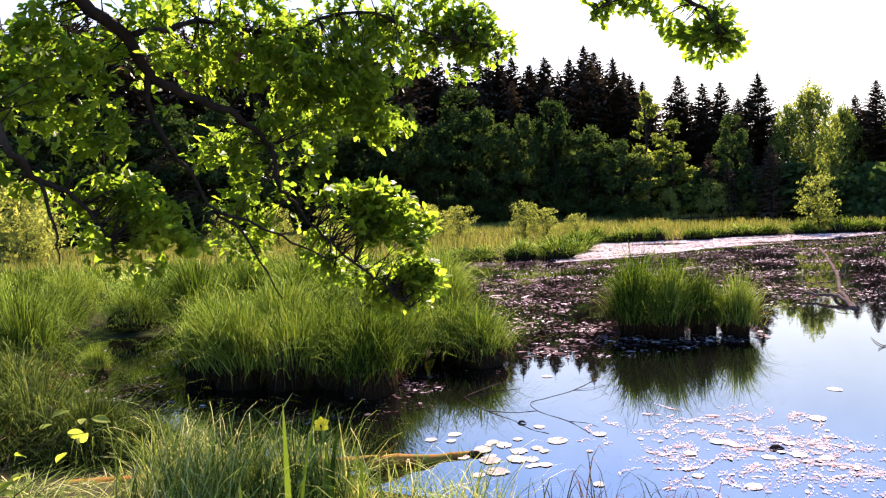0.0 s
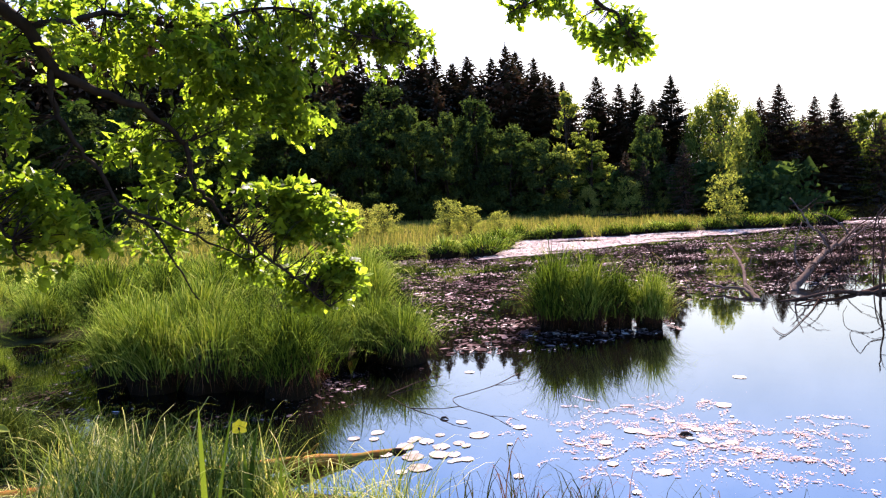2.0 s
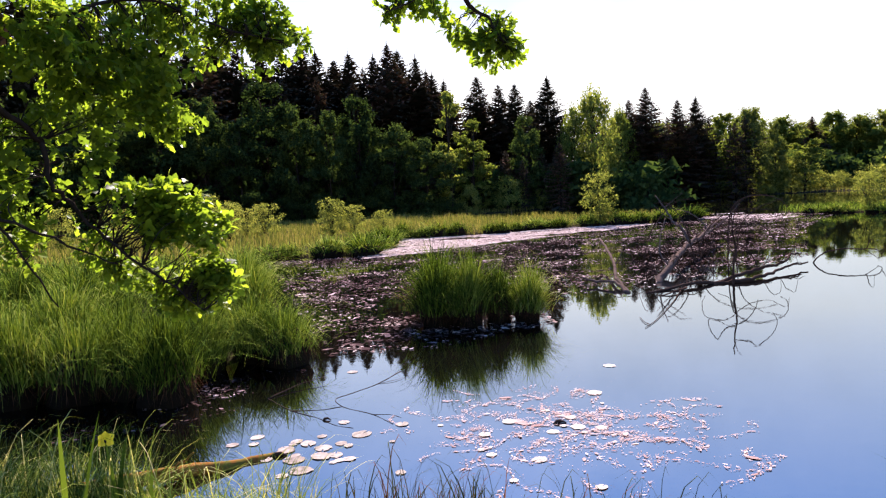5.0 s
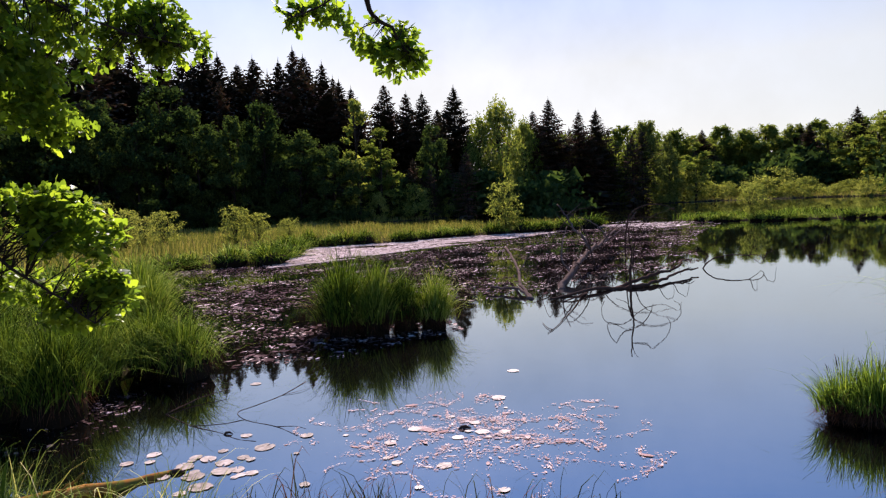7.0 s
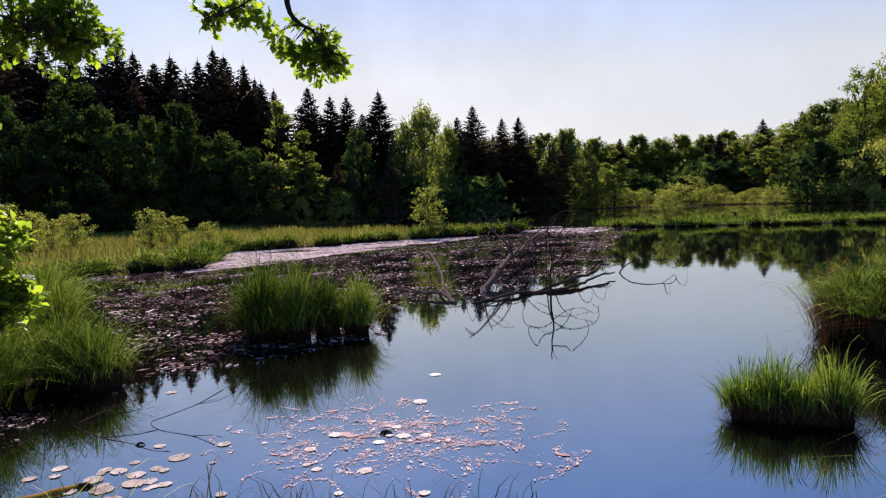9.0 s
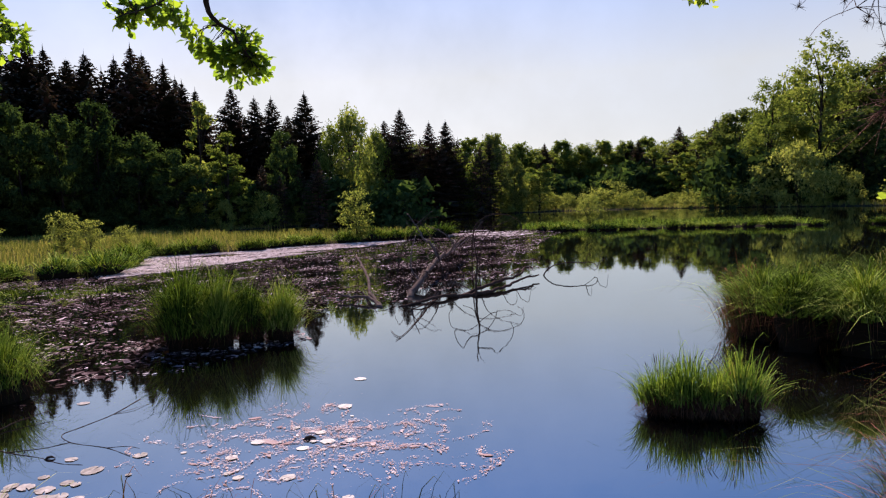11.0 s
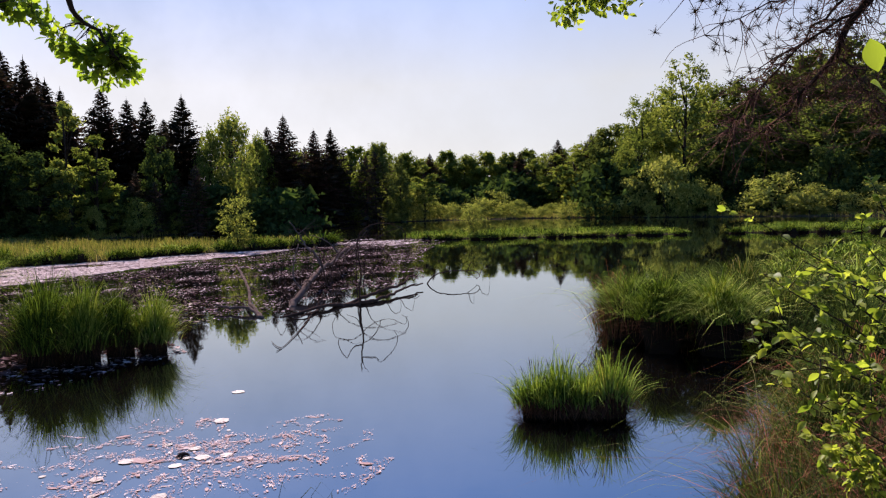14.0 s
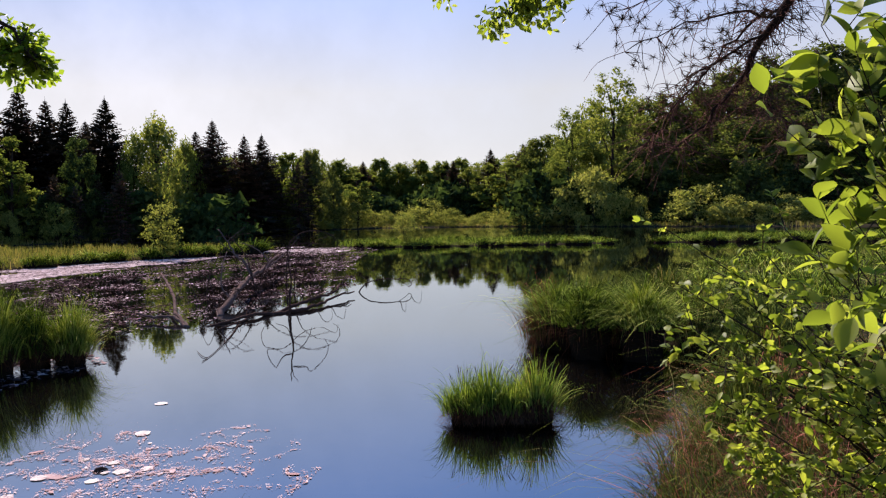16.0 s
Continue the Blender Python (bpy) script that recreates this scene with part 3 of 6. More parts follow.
BROADS = [(2.3, 61.9, 12.1, 2.9), (-2.7, 60.9, 10.7, 2.5), (4.7, 60.3, 9.8, 1.9), (9.5, 59.2, 10.4, 2.1), (7.1, 59.0, 9.1, 1.9), 
           (12.1, 58.7, 8.0, 2.1), (0.1, 59.0, 8.6, 1.9), (-5.0, 61.7, 10.9, 3.0), (-9.8, 61.2, 11.0, 2.9), (-13.2, 59.6, 10.5, 2.9), 
           (-17.1, 57.5, 11.3, 2.9), (-21.0, 56.2, 10.8, 3.0), (-24.7, 54.7, 11.2, 3.1), (-28.0, 53.1, 11.1, 3.2), (14.7, 58.1, 6.7, 1.9), 
           (24.2, 59.5, 8.5, 1.4), (51.0, 64.4, 9.4, 3.1), (53.6, 63.7, 7.9, 2.0)]
for k, (x, y, top, wide) in enumerate(BROADS):
    plant_tree("broadleaf_tree", MIDDLE[k % 2] if x > 40 else BROAD[k % 3], x, y, top, 11.0, "dense green broadleaf tree at the woods' edge", "tree", 71 * k, wide=wide * (0.85 if x > 40 else 1.15), spread=3.0)
SLIMS = [(17.0, 58.3, 10.7, 1.3), (18.9, 58.5, 8.7, 1.4), (19.8, 58.7, 4.7, 0.9), (47.4, 65.3, 9.2, 1.3), (48.7, 65.0, 9.0, 1.3), 
           (56.1, 62.4, 7.2, 1.5), (77.3, 63.3, 8.1, 1.4), (77.0, 58.9, 8.9, 2.1), (79.3, 57.4, 8.6, 2.0)]
for k, (x, y, top, wide) in enumerate(SLIMS):
    plant_tree("broadleaf_tree", SLIM[k % 2], x, y, top, 11.0, "slim broadleaf tree with fresh light green leaves by the water", "tree", 29 * k, wide=wide * 1.1, spread=1.5)
for k, (x, y, top, wide) in enumerate([(31.9, 61.4, 11.1, 2.5), (29.5, 61.2, 9.6, 1.5), (34.9, 62.3, 9.3, 1.4)]):
    plant_tree("birch", BIRCH[k % 2], x, y, top, 11.0, "birch with drooping light green twigs", "tree", 90 * k, wide=wide, spread=2.3)
# far crowns take the lighter leaf colour in place of haze
FAR_CROWN = [crown_tree_meshes(k, 11, 2.6, 0.2, 8000, m, 0.03, 0.15, lumps=120, loose=0.3, fill=0.22) for k, m in ((30, FRESH_HAZE_LEAF), (31, FRESH_HAZE_LEAF))]
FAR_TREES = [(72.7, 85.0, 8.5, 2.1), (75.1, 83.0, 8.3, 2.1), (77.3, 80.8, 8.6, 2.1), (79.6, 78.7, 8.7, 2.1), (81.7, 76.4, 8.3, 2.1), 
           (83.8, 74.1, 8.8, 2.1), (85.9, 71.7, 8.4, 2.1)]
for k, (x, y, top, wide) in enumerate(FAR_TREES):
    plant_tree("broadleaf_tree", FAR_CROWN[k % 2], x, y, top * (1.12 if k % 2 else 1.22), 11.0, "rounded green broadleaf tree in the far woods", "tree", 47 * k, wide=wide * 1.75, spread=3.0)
# the wooded rise to the east, with one tall light tree before it
EAST_TREES = [(75.7, 40.7, 18.3, 4.1), (71.8, 43.5, 13.6, 2.7), (68.0, 42.0, 9.1, 2.5), (81.7, 54.0, 12.2, 3.5), (78.8, 54.7, 9.3, 2.3), 
           (86.1, 42.4, 16.3, 3.5), (83.9, 37.6, 15.8, 3.8), (87.3, 34.8, 17.2, 4.3), (90.5, 32.0, 19.2, 4.8), (88.1, 26.6, 19.7, 4.7), 
           (89.3, 22.2, 20.1, 5.7), (90.4, 17.5, 20.3, 5.8), (72.3, 34.2, 9.4, 3.2), (76.0, 30.9, 9.9, 3.4), (75.8, 25.6, 11.1, 4.1), 
           (77.3, 20.7, 11.3, 4.2), (78.4, 16.0, 12.0, 4.3)]
for k, (x, y, top, wide) in enumerate(EAST_TREES):
    light = k in (0, 1, 2)
    plant_tree("broadleaf_tree", (TALL_FRESH if light else TALL)[k % 2], x, y, top, 17.0,
               "tall broadleaf tree with fresh light green leaves by the water" if light else "dense dark green broadleaf tree on the wooded rise", "tree", 29 * k, wide=wide * 1.15, spread=4.1)
for k in range(80):
    a = radians(28 + 68 * (k + rng.uniform(-0.4, 0.4)) / 80)
    r = rng.uniform(92, 104) if a < radians(38) else rng.uniform(112, 124) if a < radians(56) else rng.uniform(98, 112)
    x, y = r * math.sin(a), r * math.cos(a)
    # lighter crowns below 56 degrees paint the haze of distance
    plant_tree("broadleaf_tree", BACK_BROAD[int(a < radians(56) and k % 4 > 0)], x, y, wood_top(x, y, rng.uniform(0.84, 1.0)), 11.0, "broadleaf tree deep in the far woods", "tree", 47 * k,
               wide=rng.uniform(3.0, 4.4) if a < radians(56) else rng.uniform(2.6, 4.0), spread=3.9)
# young spruces added down to the ground; dark needles stand for shade there
for k in range(46):
    a = radians(-40 + 66 * (k + rng.uniform(-0.4, 0.4)) / 46)
    r = rng.uniform(62, 66)
    plant_tree("spruce", BACK_SPRUCE[k % 3], r * math.sin(a), r * math.cos(a), rng.uniform(4, 8), 15.0, "dark young spruce added for the shade at the woods' front", "tree", 59 * k)
# low growth along the foot of the woods; its dark leaf colour carries shade
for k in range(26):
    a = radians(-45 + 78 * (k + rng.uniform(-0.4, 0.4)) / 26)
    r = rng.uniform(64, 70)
    plant_tree("undergrowth_bush", DARK_BUSH[k % 2], r * math.sin(a), r * math.cos(a), rng.uniform(2, 4), 4.0, "leafy undergrowth at the foot of the woods, shade in its dark colour", "bush", 61 * k,
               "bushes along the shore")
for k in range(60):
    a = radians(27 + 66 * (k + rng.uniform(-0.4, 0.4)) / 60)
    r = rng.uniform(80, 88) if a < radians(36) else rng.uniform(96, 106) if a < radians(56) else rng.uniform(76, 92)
    plant_tree("undergrowth_bush", DARK_BUSH[k % 2], r * math.sin(a), r * math.cos(a), rng.uniform(3, 6), 4.0, "leafy undergrowth at the foot of the woods, shade in its dark colour", "bush", 61 * k,
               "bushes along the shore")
for k, (x, y, top, wide) in enumerate([(14.3, 57.2, 2.0, 1.7), (16.1, 56.7, 1.5, 1.2), (28.0, 59.2, 2.3, 2.4), (35.2, 61.4, 2.4, 2.6), (31.2, 60.1, 1.6, 2.2), 
           (12.0, 57.7, 1.5, 1.6), (9.3, 58.2, 1.9, 1.7), (6.2, 58.6, 2.3, 1.8), (3.0, 58.9, 2.2, 1.9), (70.3, 23.2, 6.2, 3.1), (69.4, 31.1, 5.5, 3.1), 
           (72.7, 18.5, 6.0, 3.9)]):
    plant_tree("undergrowth_bush", BUSH_DIM[k % 2], x, y, top, 4.0, "dull green bush at the foot of the dark woods", "bush", 33 * k, "bushes along the shore", wide=wide, spread=2.3)

BUSHES = [(40.6, 63.9, 4.5, 1.9), (43.3, 64.6, 3.1, 1.1), (47.3, 63.9, 1.6, 2.1), (51.8, 62.9, 0.9, 1.2), (55.0, 63.2, 3.2, 3.0), 
           (18.3, 57.1, 2.2, 0.8), (21.8, 57.8, 2.7, 1.6), (25.1, 58.6, 1.6, 0.7), (47.1, 63.9, 1.5, 1.6), (51.5, 62.7, 0.9, 1.2), 
           (54.5, 63.7, 2.9, 2.1), (57.8, 63.5, 2.2, 1.6), (61.1, 63.2, 1.8, 1.5), (63.1, 58.3, 2.9, 2.8), (62.2, 53.3, 1.9, 1.5), 
           (62.8, 61.5, 1.7, 1.6), (64.0, 42.3, 1.7, 1.8), (63.9, 36.2, 5.2, 2.9), (64.0, 39.5, 3.8, 2.4), (63.6, 33.6, 4.2, 2.1), 
           (63.8, 31.2, 2.6, 1.1), (64.9, 26.3, 3.3, 3.5), (65.0, 23.3, 2.4, 2.1), (65.6, 21.4, 1.9, 2.0), (67.5, 18.9, 2.4, 2.4), 
           (68.2, 15.9, 1.8, 2.8), (68.9, 12.7, 2.2, 3.2), (62.7, 50.4, 1.1, 1.1), (63.2, 47.7, 1.1, 1.2), (63.7, 45.4, 1.1, 1.3)]
for k, (x, y, top, wide) in enumerate(BUSHES):
    plant_tree("willow_bush", BUSH[k % 3], x, y, top * 1.15, 4.0, "pale green willow bush on the far shore", "bush", 83 * k, "bushes along the shore", wide=wide * 0.95, spread=2.3)
# small low bushes fill the gaps of the far shore
for k in range(20):
    a = radians(38 + 20 * (k + rng.uniform(-0.3, 0.3)) / 20)
    r = 89 + rng.uniform(-2, 3) - 0.35 * abs(math.degrees(a) - 46)
    plant_tree("willow_bush", BUSH[k % 3], r * math.sin(a), r * math.cos(a), rng.uniform(0.9, 2.0), 4.0, "round pale green willow bush by the far water", "bush", 31 * k,
               "bushes along the shore", wide=rng.uniform(1.2, 2.4), spread=2.3)


# ---- marsh plants ----
def tussock_meshes(seed, count, r=0.3, tall=0.40, reach=0.62, width=0.008, seg=4, material=None, dry=0.2, arch=1.2, core=1.0, broad=0.8, droop=0.35, heads=0, skirt=1.0, rim=0.2, fan=0):
    """A sedge tussock: a peaty mound, a fountain of narrow blades in several sheaves, blades that droop over its rim, and dead ones hanging below."""
    rng = np.random.default_rng(seed)
    mound, tuft, old = Shape(), Shape(), Shape()
    rows, sides = [], 12
    for h, k in ((-0.5, 0.74), (0.0, 0.72), (0.14, 0.8), (0.27, 0.72), (0.36, 0.4)):
        w = np.arange(sides) / sides * 2 * np.pi
        rad = r * k * broad * (1 + rng.normal(0, 0.12, sides))
        rows.append(np.stack([rad * np.cos(w), rad * np.sin(w), np.full(sides, h * core if h > 0 else h) + rng.normal(0, 0.02, sides)], 1))
    k = np.arange(sides)
    q = np.concatenate([np.stack([i * sides + k, i * sides + (k + 1) % sides, (i + 1) * sides + (k + 1) % sides, (i + 1) * sides + k], 1) for i in range(4)])
    v = np.concatenate(rows + [[(0, 0, 0.38 * core)]])
    mound.add(v, q, np.stack([4 * sides + k, 4 * sides + (k + 1) % sides, np.full(sides, 5 * sides)], 1))
    sheaves = 9
    ang, dist = rng.uniform(0, 2 * np.pi, sheaves), np.sqrt(rng.uniform(0, 1, sheaves)) * 0.85
    lean, high = rng.normal(0, 0.5, sheaves), rng.uniform(0.72, 1.2, sheaves)
    n = int(count * (1 - droop))
    pick = rng.integers(0, sheaves, n)
    a = ang[pick]
    px, py = r * dist[pick] * np.cos(a) + rng.normal(0, 0.28 * r, n), r * dist[pick] * np.sin(a) + rng.normal(0, 0.28 * r, n)
    d = np.clip(np.hypot(px, py) / r, 0, 1.2)
    out = np.arctan2(py, px) + lean[pick] + rng.normal(0, 0.5, n)
    bend = rng.gamma(2.0, 0.5, n)
    blades(tuft, np.stack([px, py, (0.37 - rim * d) * core], 1), out, tall * high[pick] * rng.uniform(0.45, 1.1, n) * (1.12 - 0.35 * d),
           reach * (0.16 + 0.6 * d) * bend + 0.03, width * rng.uniform(0.6, 1.3, n), rng, seg, np.clip(bend * arch, 0, 3.0))
    # wide inner blades, added out of sight to block light through the tussock
    k = count // 8
    a, d = rng.uniform(0, 2 * np.pi, k), np.sqrt(rng.uniform(0, 1, k)) * 0.85
    blades(tuft, np.stack([r * d * np.cos(a), r * d * np.sin(a), (0.3 - rim * d) * core], 1), a, tall * rng.uniform(0.35, 0.62, k), reach * 0.3 * d, np.full(k, width * 4), rng, 2, 0.3)
    n = count - n
    if n:
        a = rng.uniform(0, 2 * np.pi, n)
        z = rng.uniform(0.16, 0.36, n) * core
        ring = r * rng.uniform(0.5, 0.95, n)
        blades(tuft, np.stack([ring * np.cos(a), ring * np.sin(a), z], 1), a + rng.normal(0, 0.5, n), -z * rng.uniform(0.2, 0.97, n), reach * rng.uniform(0.25, 0.95, n),
               width * rng.uniform(0.6, 1.2, n), rng, seg, -rng.uniform(1.6, 3.6, n))
    n = int(count * dry)
    a = rng.uniform(0, 2 * np.pi, n)
    base = np.stack([r * broad * 0.74 * np.cos(a), r * broad * 0.74 * np.sin(a), rng.uniform(0.1, 0.34, n) * core], 1)
    blades(old, base, a + rng.normal(0, 0.5, n), -base[:, 2] * rng.uniform(0.5, 0.98, n), skirt * rng.uniform(0.03, 0.2, n), np.full(n, width), rng, 3, rng.uniform(-1.2, 0.0, n))
    if fan:
        # long brown blades that arch far out over the water
        a = rng.uniform(0, 2 * np.pi, fan)
        z = rng.uniform(0.12, 0.3, fan) * core
        blades(old, np.stack([0.8 * r * np.cos(a), 0.8 * r * np.sin(a), z], 1), a + rng.normal(0, 0.4, fan), tall * rng.uniform(-0.1, 0.35, fan), reach * rng.uniform(0.6, 1.5, fan),
               width * rng.uniform(0.6, 1.1, fan), rng, seg, rng.uniform(0.2, 1.8, fan))
    for _ in range(heads):
        # a thin stalk with a dark seed head
        a, ln = rng.uniform(0, 2 * np.pi), tall * rng.uniform(0.9, 1.35)
        o = np.array([math.cos(a), math.sin(a), 0.0])
        p0 = o * r * rng.uniform(0, 0.7) + [0, 0, 0.25 * core]
        bow = rng.uniform(0.1, 0.45)
        line = [p0 + o * bow * ln * u * u + [0, 0, ln * u * (1 - 0.25 * bow * u)] for u in (0, 0.4, 0.75, 0.9, 1.0)]
        tube(old, line, [0.0022, 0.002, 0.0016, 0.006, 0.002], 4)
    return mound.mesh("root_mound", PEAT, True), tuft.mesh("sedge_tuft", material or SEDGE), old.mesh("dry_skirt", SEDGE_OLD)


def plant_tussock(meshes, x, y, size, tall, turn, label="green sedge tussock on a dark peat mound", z=0.0, group="sedge tussocks"):
    ob = thing("sedge_tussock", label, "sedge tussock", group, where=pose(x, y, z, 0, 0, turn) @ Matrix.Diagonal((size, size, tall, 1)))
    part("root_mound", meshes[0], None, ob)
    tagged(part("sedge_tuft", meshes[1], None, ob), kind="stuff")
    tagged(part("dry_skirt", meshes[2], None, ob, "brown dead blades hanging down"), kind="stuff")
    return ob


# high dark mounds (core) also stand for shade below the blades
TUSSOCK = [tussock_meshes(k, 1400, seg=4, width=0.0066, tall=0.42, reach=0.4, arch=1.0, dry=0.12, core=1.4, broad=1.1, droop=0.09) for k in (1, 2, 3, 4)]
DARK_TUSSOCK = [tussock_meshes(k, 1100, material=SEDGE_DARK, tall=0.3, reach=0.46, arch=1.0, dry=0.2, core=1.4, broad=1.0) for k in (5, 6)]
THIN = [tussock_meshes(k, 210, width=0.02, seg=2, dry=0.04, reach=0.42, core=0.5, droop=0.1) for k in (7, 8, 9)]
# here the mound's dark face stands for the shaded hollow under the fringe
OVERHANG = [tussock_meshes(k, 1500, tall=0.22, reach=0.44, arch=1.3, dry=0.06, core=2.3, broad=0.9, droop=0.02, rim=0.13, fan=160) for k in (25, 26)]
SHORE = [tussock_meshes(k, 400, width=0.015, seg=2, dry=0.06, tall=0.36, reach=0.36, core=1.2, broad=1.1, droop=0.06) for k in (27, 28, 29)]
BROWN_TUSSOCK = [tussock_meshes(k, 900, material=SEDGE_BROWN, reach=0.42, dry=0.5, core=0.7) for k in (15, 16)]
ISLE = [tussock_meshes(k, 1500, 0.3, 0.54, 0.4, 0.0085, arch=0.7, dry=0.25, core=1.3, broad=0.95, droop=0.05, heads=2, skirt=1.8, rim=0.2, fan=300) for k in (21, 22)]
SHORT = [tussock_meshes(k, 560, 0.3, 0.46, 0.3, 0.013, arch=0.4, dry=0.8, core=0.72, broad=1.05, droop=0.03, skirt=2.0, rim=0.15, fan=170, material=SEDGE_LIGHT, heads=9) for k in (10, 18)]

# the tussocks that stand alone or along the near edge of the marsh: x, y, size, tallness
for k, (x, y, size, tall) in enumerate([(0.42, 8.35, 1.1, 0.75), (0.1, 8.75, 1.1, 0.85), (-0.75, 7.2, 1.0, 0.98), (-1.15, 7.6, 0.9, 0.85), (-1.6, 7.65, 1.1, 1.0), (-2.2, 7.85, 1.15, 1.1),
                                        (-2.75, 8.2, 0.8, 0.85), (-0.5, 8.3, 1.0, 0.9), (-1.3, 8.6, 1.2, 1.0), (-2.1, 8.9, 1.2, 1.05), (-4.4, 7.55, 1.15, 1.1), (-4.75, 8.0, 1.2, 1.15),
                                        (-4.15, 8.6, 0.4, 0.45), (-5.5, 8.3, 1.2, 1.1), (-6.3, 8.3, 1.2, 1.1), (-5.9, 10.2, 1.2, 0.9), (-3.0, 9.5, 1.1, 1.0), (-5.9, 9.3, 1.1, 0.85), (-6.8, 9.4, 1.3, 0.9),
                                        (-5.1, 11.9, 1.3, 0.8), (-4.0, 11.7, 1.1, 0.75)]):
    plant_tussock(TUSSOCK[k % 4], x, y, size, tall, 67 * k)
for k, (x, y, size, tall) in enumerate([(2.62, 9.75, 1.0, 1.02), (2.98, 9.5, 0.85, 0.98), (2.75, 10.15, 0.95, 1.05), (3.45, 9.55, 0.74, 0.84), (3.82, 9.38, 0.76, 0.8)]):
    plant_tussock(ISLE[k % 2], x, y, size, tall, 101 * k, "sedge tussock standing alone in open water")
for k, (x, y, size, tall) in enumerate([(4.96, 3.77, 0.52, 0.66), (5.08, 3.61, 0.56, 0.76), (5.22, 3.45, 0.54, 0.6), (5.36, 3.3, 0.58, 0.78)]):
    plant_tussock(SHORT[k % 2], x, y, size, tall, 131 * k, "small light green sedge tussock in open water")
for k, (x, y, size, tall) in enumerate([(8.35, 4.95, 1.1, 0.82), (8.05, 4.35, 1.15, 0.86), (8.25, 3.7, 1.2, 0.9), (8.95, 4.3, 1.3, 1.0), (9.4, 5.0, 1.3, 1.05), (9.3, 3.4, 1.3, 1.05),
                                        (10.4, 4.4, 1.4, 1.15), (9.2, 2.6, 1.3, 0.85), (10.0, 3.2, 1.4, 0.95), (11.3, 5.2, 1.4, 0.9), (10.2, 5.5, 1.3, 0.85)]):
    plant_tussock((OVERHANG if k < 3 else DARK_TUSSOCK)[k % 2], x, y, size, tall, 59 * k, "dark green sedge tussock overhanging the water")

plant_tussock(BROWN_TUSSOCK[0], 8.3, 5.12, 0.85, 1.2, 20, "half-dry sedge tussock with reddish brown blades")
plant_tussock(BROWN_TUSSOCK[1], 9.2, 5.75, 0.9, 1.0, 80, "half-dry sedge tussock with reddish brown blades")

rng = np.random.default_rng(5)


def fill_tussocks(polygon, x0, x1, y0, y1, step, meshes, size, tall, inset=0.25):
    gx, gy = np.meshgrid(np.arange(x0, x1, step), np.arange(y0, y1, step))
    gx, gy = gx + rng.uniform(-0.35, 0.35, gx.shape) * step, gy + rng.uniform(-0.35, 0.35, gy.shape) * step
    keep = edge_distance(gx, gy, polygon) > inset
    for k, (x, y) in enumerate(zip(gx[keep], gy[keep])):
        if abs(x) < 0.72 * y + 3 or y < 8:
            plant_tussock(meshes[k % len(meshes)], x, y, size * rng.uniform(0.8, 1.25), tall * rng.uniform(0.75, 1.15), rng.uniform(0, 360), z=0.03)


fill_tussocks(MARSH, -9.5, 0.8, 9.4, 14.0, 1.5, TUSSOCK, 1.3, 1.1)
fill_tussocks(MARSH, -15, 1.2, 14.0, 24.0, 1.45, THIN, 1.6, 0.8)
fill_tussocks(SPIT, 10, 29, 0, 9, 1.3, THIN, 1.4, 0.5)


def shore_tussocks(line, step, meshes, size, tall, back=0.4):
    """Tussocks in a row along a shore line."""
    p = np.array(line, float)
    for a, b in zip(p[:-1], p[1:]):
        n = max(1, int(np.hypot(*(b - a)) / step))
        for u in (np.arange(n) + 0.5) / n:
            x, y = a + (b - a) * u + rng.normal(0, 0.22, 2)
            plant_tussock(meshes[rng.integers(len(meshes))], x, y, size * rng.uniform(0.7, 1.3), tall * rng.uniform(0.65, 1.15), rng.uniform(0, 360),
                          "sedge tussock in the row along the water's edge")


shore_tussocks([(0.2, 24.6), (2.0, 23.6), (3.4, 22.9), (5, 27), (6, 30.6), (9.5, 29.6), (13.4, 30.5), (17, 29.6), (20, 30), (22, 31.4)], 0.85, SHORE, 1.6, 0.8)
shore_tussocks([(25.4, 28.9), (27.9, 25.3), (30.4, 22.3), (33.9, 17.8)], 0.7, SHORE, 1.2, 0.5)
shore_tussocks([(35.3, 16.0), (36.9, 12.9), (38.5, 9.9), (40.9, 2)], 0.8, SHORE, 1.3, 0.55)


def grass_field(name, polygons, x0, x1, y0, y1, count, tall, width, material, label, seg=2, inset=0.1, limit=None, lean=0.3):
    rng = np.random.default_rng(len(name) + count)
    x, y = rng.uniform(x0, x1, count), rng.uniform(y0, y1, count)
    keep = np.max([edge_distance(x, y, p) for p in polygons], 0) > inset
    if limit is not None:
        keep &= limit(x, y)
    x, y = x[keep], y[keep]
    lump = noise2(x, y, 0.35, 3.0)
    keep = rng.random(len(x)) < 0.62 + 0.6 * lump
    x, y, lump = x[keep], y[keep], lump[keep]
    n = len(x)
    z = land_height(x, y) - 0.03
    hgt = tall * rng.uniform(0.5, 1.15, n) * (0.95 + 0.5 * lump)
    s = Shape()
    blades(s, np.stack([x, y, z], 1), rng.uniform(0, 2 * np.pi, n), hgt, hgt * lean * rng.uniform(0.2, 1.6, n), width * rng.uniform(0.6, 1.4, n), rng, seg, rng.uniform(0, 1.2, n))
    return tagged(part(name, s, material), label, "grass", kind="stuff")


def seen_side(x, y):
    return np.abs(np.arctan2(x, y) - 0.42) < 1.05


grass_field("meadow_grass", [MARSH], -22, 24, 22, 60, 100000, 0.40, 0.031, MEADOW, "yellow-green sedge meadow with dry stems", limit=lambda x, y: seen_side(x, y) & (y < 58))
grass_field("marsh_grass", [MARSH], -16, 1, 11.5, 24, 11000, 0.32, 0.012, SEDGE, "tall green marsh sedge between the tussocks", 3)
